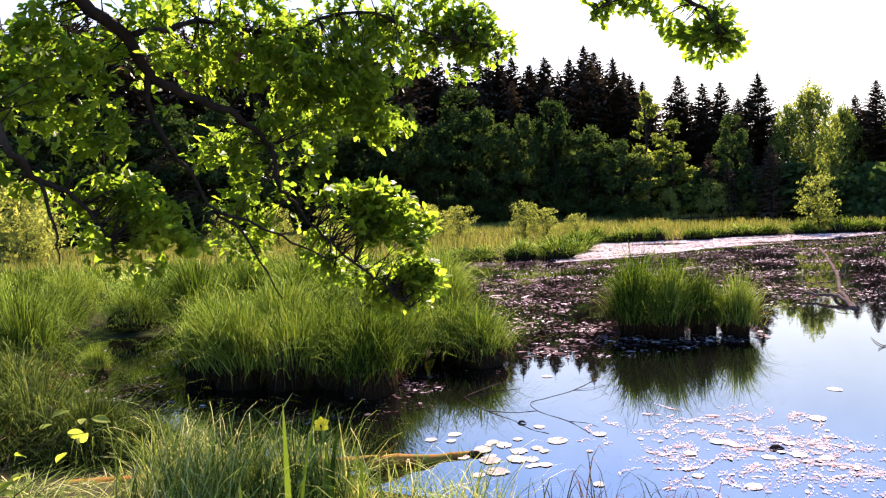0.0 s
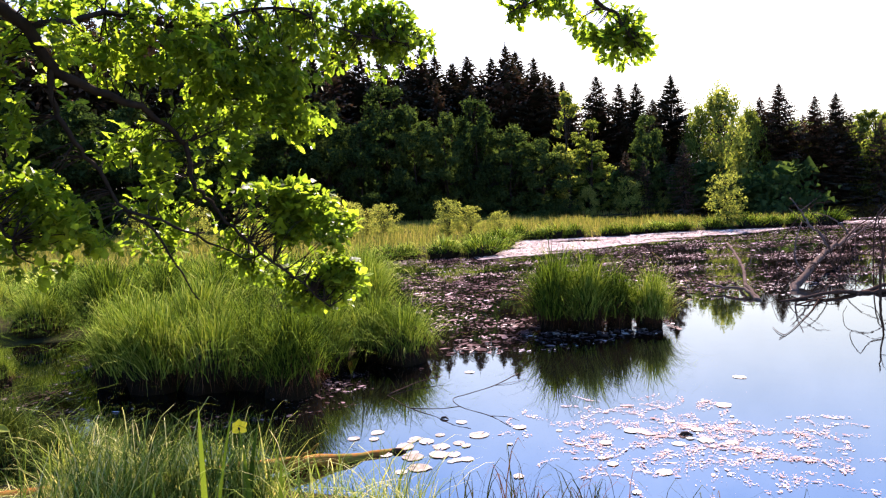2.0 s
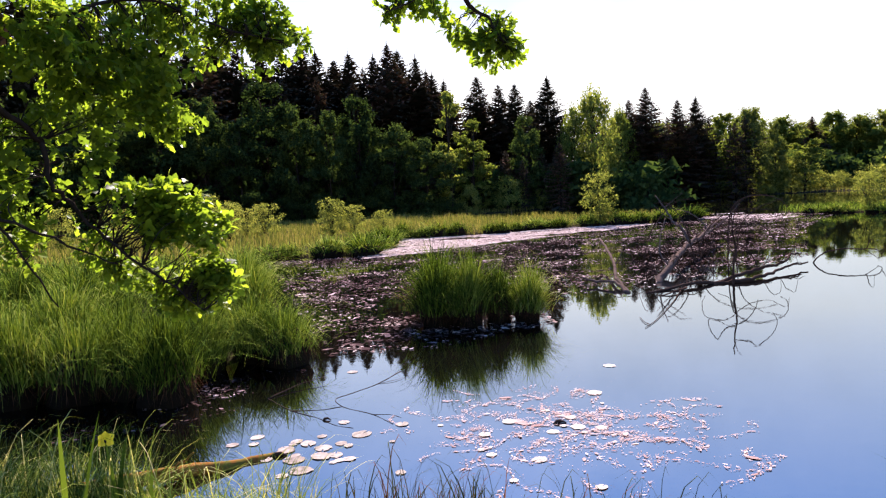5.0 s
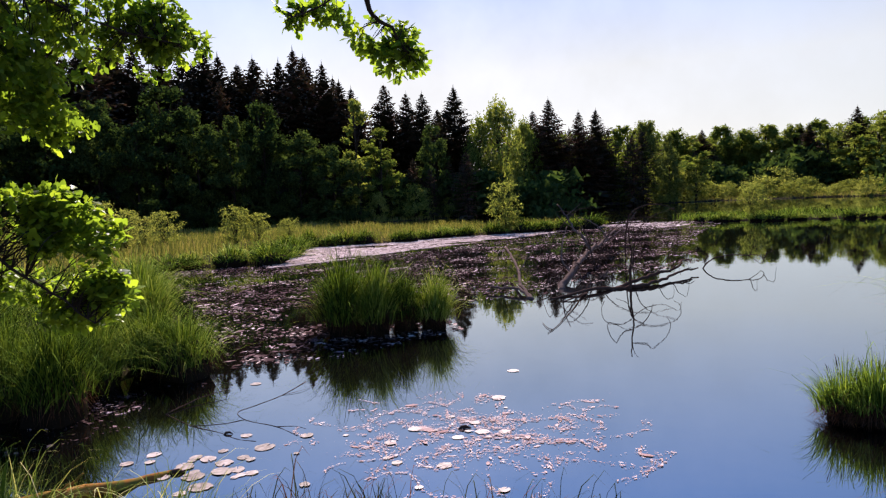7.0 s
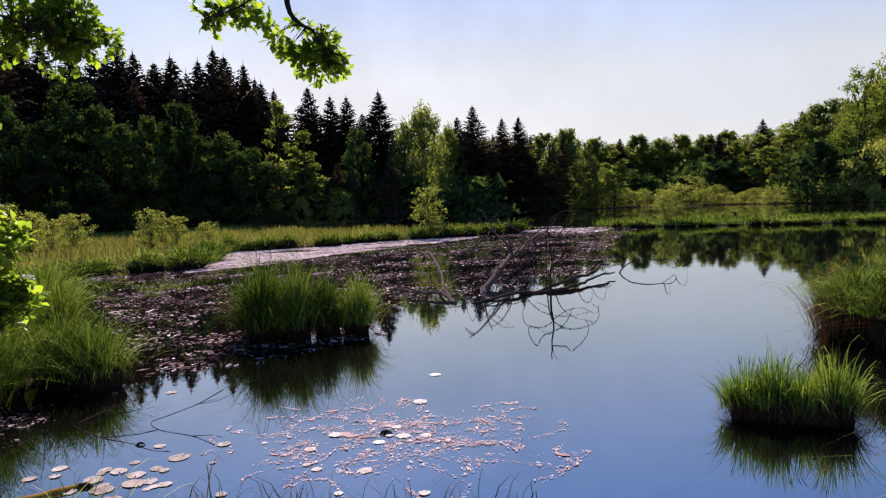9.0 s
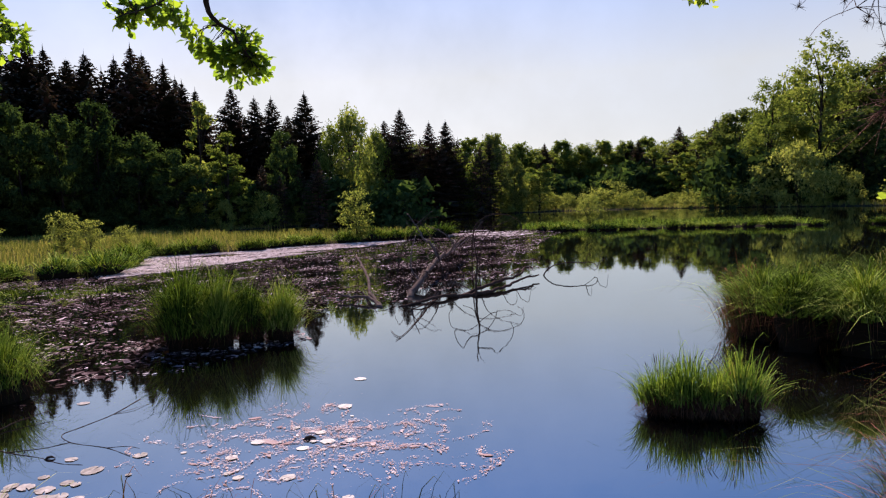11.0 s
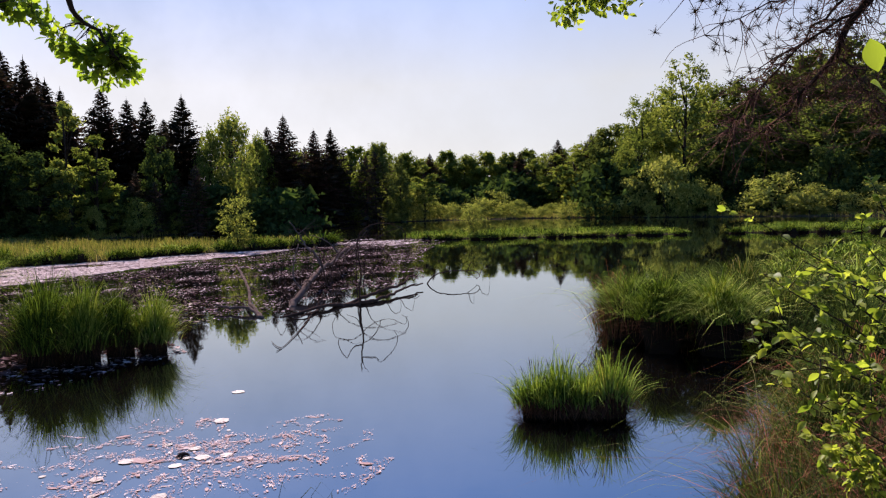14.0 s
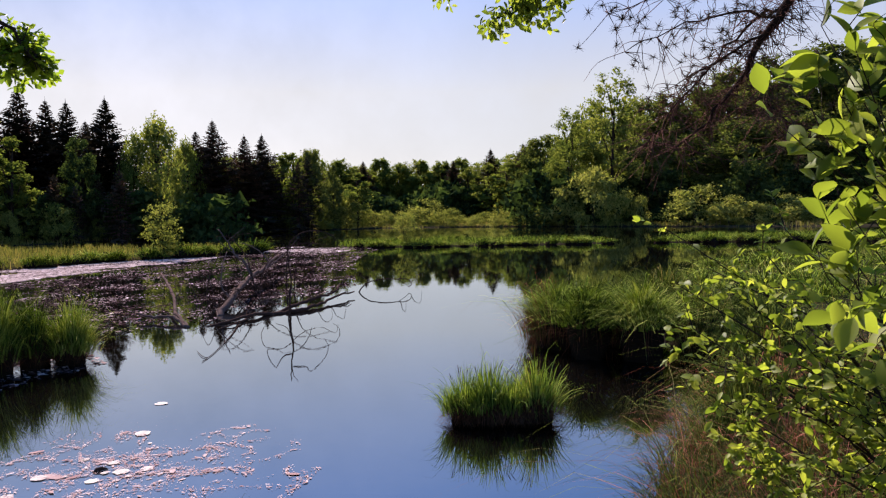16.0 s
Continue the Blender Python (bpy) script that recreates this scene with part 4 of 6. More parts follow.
grass_field("strip_grass", [STRIP, STRIP_FAR], 24, 48, 1, 32, 80000, 0.36, 0.02, SEDGE_LIGHT, "yellow-green sedge on the narrow islet", lean=0.8, inset=0.15)
grass_field("strip_sedge", [STRIP, STRIP_FAR], 24, 48, 1, 32, 60000, 0.34, 0.022, SEDGE_DARK, "dark green sedge on the narrow islet", lean=0.8, inset=0.3)
grass_field("spit_grass", [SPIT], 9, 30, 0, 9, 14000, 0.3, 0.016, SEDGE_DARK, "green sedge behind the dark tussocks", 3)
grass_field("shore_grass", [MARSH], 10, 75, 14, 78, 70000, 0.38, 0.05, MEADOW, "rough grass along the far shore", limit=lambda x, y: (np.hypot(x, y) > 55) & (np.hypot(x, y) < 92))


# ---- low shrubs of the meadow ----
MEADOW_SHRUB = [crown_tree_meshes(k, 2.4, 1.0, 0.08, 2400, WILLOW_LEAF, 0.04, lumps=120, stems=9, limbs=40, fill=0.0) for k in (71, 72)]
for k, (x, y, top) in enumerate([(16.2, 30.8, 2.54), (3.9, 32.8, 2.0), (4.8, 32.6, 1.6), (6.3, 33.4, 1.3), (1.0, 34, 1.9), (-0.6, 34, 2.1), (-1.6, 33, 2.4), (-3, 34, 2.0),
                                 (0.2, 36, 1.7), (27.9, 27.0, 1.9), (-17.5, 31, 2.4), (-13, 33, 2.2), (-10.5, 35, 2.0), (-8, 36, 2.2), (-5.5, 36, 2.0)]):
    plant_tree("young_shrub", MEADOW_SHRUB[k % 2], x, y, top, 2.4, "young bush with loose fresh green leaves in the sedge", "bush", 77 * k, "young bushes in the meadow", 0.05, wide=1.15 * (top + 0.35) / 2.9)
for k, (x, y, top) in enumerate([(-19, 32.9, 3.9), (-21, 36, 3.8), (-16.5, 38, 3.2)]):
    plant_tree("willow_bush", BUSH[k % 3], x, y, top, 4.0, "grey-green willow bush in the marsh", "bush", 40 * k, "bushes along the shore")


# ---- oak whose boughs hang into view ----
def limb(shape, pts, r0, r1, rng, sides=6, per=4, wobble=0.006):
    line = smooth_line(pts, per, wobble, rng)
    tube(shape, line, np.linspace(r0, r1, len(line)), sides)
    return line


def rosettes(shape, centres, ways, rng, size, each=5, template=OAK):
    """Leaves in small rosettes at the twigs' ends."""
    n = len(centres)
    c, w = np.repeat(centres, each, 0), np.repeat(ways, each, 0)
    axis = w * 0.55 + random_ways(n * each, rng) * 0.95
    axis[:, 2] -= 0.12
    pos = c + random_ways(n * each, rng) * 0.025
    scatter(shape, *template, pos, turned(axis, random_ways(n * each, rng, 1.6)), size * rng.uniform(0.65, 1.2, n * each))


def oak():
    rng = np.random.default_rng(17)
    ob = thing("oak_tree", "oak with dark boughs and fresh lobed leaves hanging over the bank", "tree")
    wood, twigs, leaves = Shape(), Shape(), Shape()
    limb(wood, [(-4.6, 2.2, -0.1), (-4.5, 2.25, 1.2), (-4.4, 2.2, 3.0), (-4.3, 2.3, 5.0), (-4.2, 2.3, 7.5), (-4.1, 2.4, 10)], 0.36, 0.1, rng, 10)
    part("trunk", wood, BARK, ob, smooth=True)
    boughs = [
        ([(-4.35, 2.25, 4.2), (-3.2, 3.2, 4.1), (-2.16, 4.06, 3.55), (-2.05, 4.34, 3.16), (-1.87, 4.53, 2.97), (-1.8, 4.66, 2.78), (-1.65, 4.83, 2.67), (-1.45, 4.99, 2.58),
          (-1.3, 5.14, 2.47), (-1.18, 5.27, 2.33)], 0.056, 0.016),
        ([(-1.18, 5.27, 2.33), (-1.14, 5.28, 2.05), (-1.05, 5.3, 1.92), (-0.9, 5.33, 1.73), (-0.69, 5.25, 1.53), (-0.42, 5.28, 1.29), (-0.24, 5.19, 1.13)], 0.018, 0.005),
        ([(-1.8, 4.66, 2.78), (-1.8, 4.66, 2.53), (-1.71, 4.7, 2.32), (-1.62, 4.84, 2.14), (-1.51, 4.87, 1.89), (-1.33, 4.92, 1.74), (-1.23, 4.95, 1.5), (-1.1, 4.98, 1.26)], 0.02, 0.004),
        ([(-4.45, 2.2, 3.0), (-3.2, 3.0, 2.95), (-2.38, 3.7, 2.58), (-2.32, 3.86, 2.41), (-2.26, 3.89, 2.22), (-2.2, 4.04, 2.09), (-2.1, 4.2, 2.0), (-1.98, 4.26, 1.83), (-1.92, 4.29, 1.66)], 0.035, 0.007),
        ([(-2.2, 4.04, 2.09), (-2.15, 4.07, 1.84), (-2.14, 4.07, 1.62)], 0.012, 0.003),
        ([(-1.87, 4.53, 2.97), (-1.55, 4.96, 3.16), (-1.09, 5.29, 3.14), (-0.54, 5.57, 3.35), (-0.04, 5.8, 3.21), (0.46, 5.98, 3.14)], 0.02, 0.005),
        ([(-1.51, 4.87, 1.89), (-1.22, 4.95, 1.77), (-0.99, 5.11, 1.62), (-0.76, 5.14, 1.5)], 0.012, 0.004),
        ([(-4.3, 2.3, 5.2), (-1.2, 3.7, 5.5), (0.6, 4.6, 4.6), (1.57, 4.96, 3.77), (1.69, 5.03, 3.43), (1.75, 5.12, 3.26), (1.93, 5.16, 3.13), (2.04, 5.12, 2.96)], 0.05, 0.005),
        ([(1.69, 5.03, 3.43), (1.42, 5.21, 3.29), (1.15, 5.27, 3.18)], 0.01, 0.004),
        # unseen high bough, added to carry the shading leaf mass
        ([(-4.25, 2.3, 6.0), (-3.2, 4.2, 5.4), (-2.4, 5.6, 4.9), (-1.4, 6.4, 4.75), (-0.9, 6.7, 4.75)], 0.05, 0.006)]
    lines = []
    for pts, r0, r1 in boughs:
        w = Shape()
        lines.append(limb(w, pts, r0, r1, rng, 8, 4, 0.008))
        part("bough", w, BARK, ob, smooth=True)
    spots = np.concatenate(lines)
    # leafy masses: middle, half width, half height, depth
    masses = [(-2.18, 4.28, 2.8, 0.71, 0.60, 0.35), (-1.42, 5.0, 3.05, 0.81, 0.40, 0.35), (-0.89, 5.43, 2.83, 0.51, 0.56, 0.3), (-1.31, 5.14, 2.29, 0.58, 0.29, 0.3),
              (0.05, 5.95, 3.3, 0.58, 0.33, 0.25), (-0.51, 5.68, 3.35, 0.49, 0.27, 0.3), (-1.88, 4.42, 1.84, 0.49, 0.36, 0.3), (-2.27, 4.0, 2.13, 0.29, 0.18, 0.2),
              (-1.09, 5.08, 1.8, 0.69, 0.30, 0.3), (-0.44, 5.28, 1.56, 0.42, 0.36, 0.28), (-0.55, 5.32, 1.8, 0.42, 0.25, 0.25), (-0.28, 5.3, 1.52, 0.3, 0.34, 0.22), (-0.6, 5.25, 1.6, 0.4, 0.3, 0.25), (-0.42, 5.5, 2.75, 0.34, 0.42, 0.25), (0.32, 6.0, 3.2, 0.42, 0.3, 0.22), (-0.21, 5.2, 1.25, 0.18, 0.18, 0.15), (-0.6, 5.37, 1.94, 0.29, 0.17, 0.2),
              (1.26, 5.25, 3.24, 0.19, 0.09, 0.12), (1.49, 5.19, 3.28, 0.23, 0.12, 0.14), (1.80, 5.2, 3.15, 0.20, 0.16, 0.16), (2.02, 5.12, 3.0, 0.2, 0.21, 0.17), (1.92, 5.15, 3.08, 0.2, 0.15, 0.16), (2.12, 5.08, 2.97, 0.13, 0.13, 0.12),
              (-0.35, 5.2, 1.42, 0.3, 0.3, 0.2), (-0.2, 5.2, 1.28, 0.2, 0.2, 0.15), (-0.42, 5.2, 1.2, 0.18, 0.12, 0.12), (-1.9, 4.2, 1.85, 0.32, 0.26, 0.2),
              # unseen mass overhead, added to shade the leaves below it
              (-1.5, 6.4, 4.75, 0.7, 0.3, 0.5)]
    centres = []
    for mx, my, mz, rx, rz, ry in masses:
        n = int(math.pi * rx * rz / 0.0022)
        p = random_ways(n, rng) * (rng.uniform(0, 1, n) ** 0.4)[:, None] * [rx, ry, rz] + [mx, my + 0.14, mz]
        keep = [noise.noise((a[0] * 3.2, a[1] * 3.2, a[2] * 3.6)) > -0.1 for a in p]
        centres.append(p[keep])
    centres = np.concatenate(centres)
    for line in lines[:4]:  # keep the boughs free to be seen
        for q in line[2:]:
            centres = centres[(centres[:, 1] > q[1] + 0.06) | (np.hypot(centres[:, 0] - q[0], centres[:, 2] - q[2]) > 0.11)]
    near = np.array([spots[np.argmin(((spots - c) ** 2).sum(1) + 0.4 * np.maximum(0, c[2] - spots[:, 2] - 0.1) ** 2)] for c in centres])
    away = centres - near
    ways = away / (np.linalg.norm(away, axis=1)[:, None] + 1e-6)
    for a, c in zip(near[::3], centres[::3]):
        if np.linalg.norm(a - c) > 0.45:
            continue
        bend = (a + c) / 2 + rng.normal(0, 0.04, 3) + [0, 0, 0.03]
        tube(twigs, smooth_line([a, bend, c], 3), np.linspace(0.005, 0.0015, 7), 4)
    rosettes(leaves, centres, ways, rng, 0.084)
    tagged(part("twig", twigs, BARK, ob), kind="stuff")
    tagged(part("foliage", leaves, OAK_LEAF, ob, "fresh lobed oak leaves with light through them"), kind="stuff")
    crown = Shape()
    n = 3200
    p = random_ways(n, rng, 0.2) * (rng.uniform(0.3, 1, n) ** 0.5)[:, None] * [3.0, 2.8, 2.4] + [-4.6, 1.4, 8.2]
    scatter(crown, *CARD, p, turned(random_ways(n, rng), random_ways(n, rng, 0.8)), rng.uniform(0.16, 0.32, n))
    tagged(part("crown", crown, OAK_LEAF, ob), kind="stuff")


oak()


def alder():
    """Its round-leaved twig ends hang down from above."""
    rng = np.random.default_rng(23)
    ob = thing("alder_tree", "alder with small round leaves on hanging twigs", "tree", where=pose(0.06, -0.12, 0.08))
    wood, leaves = Shape(), Shape()
    limb(wood, [(1.6, -3.2, 0.2), (1.7, -3.1, 3), (1.8, -3.0, 6), (1.9, -3.0, 9)], 0.2, 0.06, rng, 9)
    part("trunk", wood, BARK, ob, smooth=True)
    for pts, r0, r1 in (([(1.75, -3.05, 4.6), (2.9, -0.6, 5.0), (3.6, 1.3, 4.3), (3.6, 2.01, 3.45), (3.53, 2.11, 3.16), (3.48, 2.18, 2.99), (3.39, 2.31, 2.87), (3.35, 2.36, 2.81)], 0.04, 0.003),
                        ([(3.53, 2.11, 3.16), (3.57, 2.06, 3.0), (3.55, 2.07, 2.86)], 0.006, 0.002),
                        ([(3.6, 2.01, 3.45), (3.59, 2.37, 3.24), (3.39, 2.63, 3.15), (3.34, 2.69, 3.05)], 0.007, 0.002),
                        ([(3.48, 2.18, 2.99), (3.46, 2.2, 2.92), (3.47, 2.18, 2.88)], 0.004, 0.002)):
        w = Shape()
        line = limb(w, pts, r0, r1, rng, 6)
        part("bough", w, BARK, ob, smooth=True)
        tip = line[line[:, 2] < 3.2]
        n = len(tip) * 18
        c = np.repeat(tip, 18, 0) + rng.normal(0, 0.04, (n, 3))
        axis = random_ways(n, rng)
        axis[:, 2] -= 0.7
        scatter(leaves, *OVATE, c, turned(axis, random_ways(n, rng, 0.5)), rng.uniform(0.034, 0.058, n))
    n = 1800
    p = random_ways(n, rng, 0.2) * (rng.uniform(0.3, 1, n) ** 0.5)[:, None] * [2.2, 2.0, 2.6] + [1.9, -3.4, 8.6]
    scatter(leaves, *CARD, p, turned(random_ways(n, rng), random_ways(n, rng, 0.8)), rng.uniform(0.14, 0.26, n))
    tagged(part("foliage", leaves, SHRUB_LEAF, ob), kind="stuff")


alder()


def pine():
    """A larch-like bough, mostly bare, with small tufts of needles."""
    rng = np.random.default_rng(29)
    ob = thing("pine_tree", "pine with a thin, nearly bare drooping bough", "tree", where=pose(0.03, -0.2, 0.0))
    wood, tufts, twigs = Shape(), Shape(), Shape()
    limb(wood, [(7.2, -3.4, 0.2), (7.1, -3.3, 4), (7.0, -3.3, 9), (7.0, -3.2, 13)], 0.22, 0.05, rng, 9)
    part("trunk", wood, BARK, ob, smooth=True)
    lines = []
    for pts, r0, r1 in (([(7.05, -3.3, 5.4), (5.9, -1.0, 4.6), (5.06, 1.04, 3.41), (4.99, 1.3, 3.12), (4.94, 1.45, 2.93), (4.9, 1.57, 2.7), (4.84, 1.73, 2.46), (4.75, 1.95, 2.25)], 0.05, 0.004),
                        ([(4.99, 1.3, 3.12), (4.92, 1.51, 3.04), (4.84, 1.73, 2.82), (4.75, 1.95, 2.66)], 0.012, 0.003),
                        ([(4.97, 1.36, 3.04), (4.8, 1.57, 3.07), (4.69, 1.85, 3.03), (4.43, 2.15, 2.86)], 0.01, 0.002),
                        ([(5.06, 1.04, 3.41), (4.84, 1.45, 3.26), (4.59, 1.81, 3.21), (4.38, 2.24, 3.11)], 0.01, 0.002),
                        ([(4.94, 1.45, 2.93), (4.8, 1.75, 2.75), (4.7, 1.95, 2.5), (4.66, 2.1, 2.3)], 0.009, 0.002),
                        ([(4.9, 1.57, 2.7), (4.95, 1.4, 2.5), (4.95, 1.3, 2.3)], 0.008, 0.002)):
        w = Shape()
        lines.append(limb(w, pts, r0, r1, rng, 6, 4, 0.012))
        part("bough", w, BARK, ob, smooth=True)
    for k, line in enumerate(lines):
        start = 9 if k == 0 else 1
        for a in line[start:]:
            for _ in range(15 if k in (0, 4, 5) else 6):
                way = random_ways(1, rng)[0] * [1, 1, 0.8]
                way[2] -= 0.35
                ln = rng.uniform(0.1, 0.34)
                e = a + way * ln
                mid = a + way * ln * 0.5 + rng.normal(0, 0.03, 3)
                tube(twigs, smooth_line([a, mid, e], 3), np.linspace(0.003, 0.0013, 7), 3)
                if rng.random() < 0.6 and k != 0 and k != 4:
                    n = 26
                    scatter(tufts, np.array([(-0.04, 0, 0), (0.04, 0, 0), (0, 1, 0)], float), [], [(0, 1, 2)], np.repeat(e[None], n, 0),
                            turned(random_ways(n, rng, 0.2), random_ways(n, rng)), rng.uniform(0.035, 0.065, n))
    tagged(part("twig", twigs, PINE_TWIG, ob), kind="stuff")
    crown = Shape()
    for z in np.arange(6, 13.5, 0.5):
        n = 90
        p = random_ways(n, rng) * [1.6, 1.6, 0.5] + [7.3, -3.6, z]
        scatter(crown, *CARD, p, turned(random_ways(n, rng), random_ways(n, rng, 0.8)), rng.uniform(0.2, 0.4, n))
    tagged(part("needle_tuft", tufts, NEEDLES, ob), kind="stuff")
    tagged(part("crown", crown, NEEDLES, ob), kind="stuff")


pine()


# ---- shrubs of the near bank ----
def leafy_shrub(name, label, base, ends, leaf, per, seed, spread=0.28, sub=6, thick=0.008):
    """Stems from the base to each end, side twigs off them, and leaves set alternately along the twigs."""
    rng = np.random.default_rng(seed)
    ob = thing(name, label, "shrub")
    stems, leaves = Shape(), Shape()
    base = np.array(base, float)
    for e in ends:
        e = np.array(e, float)
        b = base + rng.normal(0, 0.06, 3) * [1, 1, 0]
        mid = (b + e) / 2 + rng.normal(0, 0.06, 3) + [0, 0, 0.12 * np.linalg.norm(e - b)]
        s = Shape()
        line = smooth_line([b, mid, e], 7)
        tube(s, line, np.linspace(thick, thick * 0.2, len(line)), 5)
        part("stem", s, BARK, ob, smooth=True)
        twigs = [(line[-5:], 1.0)]
        for a in line[-9:]:
            for _ in range(sub // 4):
                way = random_ways(1, rng, 0.1)[0]
                ln = spread * rng.uniform(0.4, 1.1)
                twigs.append((smooth_line([a, a + way * ln * 0.5 + rng.normal(0, 0.015, 3), a + way * ln + [0, 0, -0.03]], 4), 0.6))
        for t, k in twigs:
            tube(stems, t, np.linspace(thick * 0.25, thick * 0.1, len(t)), 4)
            n = per
            u = np.sort(rng.uniform(0.15, 1, n)) * (len(t) - 1.001)
            i = u.astype(int)
            p = t[i] + (t[i + 1] - t[i]) * (u - i)[:, None]
            along = t[-1] - t[0]
            along /= np.linalg.norm(along) + 1e-9
            side = np.cross(along, [0, 0, 1.0])
            axis = along * 0.7 + side * np.where(np.arange(n) % 2 == 0, 1, -1)[:, None] * 0.9 + rng.normal(0, 0.3, (n, 3))
            scatter(leaves, *OVATE, p, turned(axis, random_ways(n, rng, 1.5)), leaf * rng.uniform(0.6, 1.2, n))
    tagged(part("twig", stems, BARK, ob), kind="stuff")
    tagged(part("foliage", leaves, SHRUB_LEAF, ob, "oval light green leaves"), kind="stuff")
    return ob


leafy_shrub("buckthorn_shrub", "leafy buckthorn shrub with oval light green leaves on the bank", (3.3, -0.15, 0.35),
            [(2.89, 0.88, 1.72), (2.78, 0.88, 1.57), (2.68, 0.87, 1.34), (2.71, 0.78, 1.41), (2.83, 0.76, 1.62), (2.77, 0.64, 1.54), (2.79, 0.56, 1.7), (2.72, 0.45, 1.6),
             (2.68, 0.58, 1.4), (2.63, 0.72, 1.21), (2.66, 0.64, 1.31), (2.64, 0.39, 1.42), (2.66, 0.28, 1.5), (2.6, 0.52, 1.22), (2.63, 0.42, 1.23), (2.66, 0.29, 1.21), (2.63, 0.42, 1.05),
             (2.57, 0.25, 1.04), (2.58, 0.17, 1.18), (2.65, 0.34, 1.35), (2.58, 0.18, 1.35), (2.81, 0.49, 1.77), (2.67, 0.26, 1.7), (2.59, 0.16, 1.52)], 0.045, 9, 37, 0.24, sub=6)
leafy_shrub("buckthorn_shrub", "tall buckthorn shrub with broad leaves close to the path", (1.95, -0.6, 0.4),
            [(1.51, 0.15, 2.03), (1.52, 0.11, 2.07), (1.53, 0.07, 2.13), (1.53, 0.06, 2.17), (1.54, 0.02, 2.09), (1.49, 0.01, 2.15), (1.5, -0.03, 2.0), (1.53, 0.06, 1.99), (1.48, 0.06, 1.89),
             (1.49, 0.02, 1.87), (1.45, -0.04, 1.9), (1.45, -0.04, 1.83), (1.44, 0.04, 1.78), (1.4, -0.06, 1.74), (1.5, -0.02, 1.95), (1.5, -0.04, 2.13)], 0.058, 4, 41, 0.12, 4, 0.004)
leafy_shrub("rowan_sprig", "small light green sprig among the bank sedge", (3.1, 0.35, 0.4),
            [(2.85, 0.71, 0.98), (2.86, 0.66, 0.95), (2.86, 0.68, 1.02), (2.79, 0.58, 0.97), (2.88, 0.63, 1.01)], 0.035, 12, 47, 0.12, 4, 0.004)
leafy_shrub("sapling", "small sapling with a few broad leaves at the bank", (-1.75, 1.75, 0.35),
            [(-1.32, 2.12, 1.23), (-1.31, 2.13, 1.17), (-1.29, 2.14, 1.1), (-1.2, 2.19, 1.27), (-1.14, 2.23, 1.17), (-1.11, 2.24, 1.24), (-1.23, 2.17, 1.05), (-1.4, 2.1, 1.0)], 0.055, 3, 43, 0.1, 0, 0.004)


# ---- near bank ----
def log():
    rng = np.random.default_rng(3)
    s = Shape()
    limb(s, [(-4.2, 3.8, 0.26), (-3.2, 4.19, 0.2), (-1.53, 4.72, 0.12), (-0.6, 5.02, 0.06), (0.0, 5.24, 0.0), (0.3, 5.34, -0.05)], 0.08, 0.03, rng, 12, 6, 0.009)
    ob = thing("fallen_log", "fallen orange-brown log lying along the bank", "log")
    part("stem", s, LOG_BARK, ob, smooth=True)
    s = Shape()
    limb(s, [(-0.62, 5.0, 0.1), (-0.45, 4.85, 0.18), (-0.35, 4.75, 0.28)], 0.014, 0.006, rng, 6)
    part("stub", s, LOG_BARK, ob, smooth=True)


log()


def bank_grass():
    rng = np.random.default_rng(9)
    s = Shape()
    cx = rng.uniform(-6.5, 0.3, 450)
    cy = rng.uniform(1.6, 6.8, 450)
    d = edge_distance(cx, cy, BANK)
    keep = (d > -0.15) & (d < 2.6) & (np.hypot(cx, cy) > 2.4) & (cx > -2.5 - rng.uniform(0, 1.2, len(cx))) & ((cx > -1.5) | (cy > 4.75))
    cx, cy = cx[keep], cy[keep]
    tx, ty = rng.uniform(-1.75, -0.55, 70), rng.uniform(3.8, 4.5, 70)
    cx, cy = np.r_[cx, tx], np.r_[cy, ty]
    keep = (np.abs(cx + 0.178 * cy) > 0.16) | (cy > 4.0)
    cx, cy = cx[keep], cy[keep]
    lx, ly = rng.uniform(-3.0, -1.4, 60), rng.uniform(2.6, 4.5, 60)
    low = np.r_[np.ones(len(cx)), np.full(60, 0.22)]
    cx, cy = np.r_[cx, lx], np.r_[cy, ly]
    n = 24
    x, y = (np.repeat(cx, n) + rng.normal(0, 0.07, len(cx) * n)), (np.repeat(cy, n) + rng.normal(0, 0.07, len(cx) * n))
    m = len(x)
    lean = np.repeat(rng.uniform(0, 2 * np.pi, len(cx)), n) + rng.normal(0, 0.9, m)
    high = np.repeat(low * rng.uniform(0.16, 0.42, len(cx)) * np.where(cx < -2.1, 0.6, 1.0) * np.where((cx < -0.5) & (cy < 4.5), 1.15, 1.0), n) * rng.uniform(0.5, 1.2, m)
    bend = np.minimum(rng.gamma(2, 0.5, m), 1.9)
    blades(s, np.stack([x, y, land_height(x, y) - 0.02], 1), lean, high, 0.24 * bend + 0.03, 0.0066 * rng.uniform(0.5, 1.5, m), rng, 5, np.clip(bend * 0.6, 0, 1.2))
    tagged(part("bank_grass", s, BANK_GRASS), "pale arching grass on the bank", "grass", kind="stuff")


bank_grass()


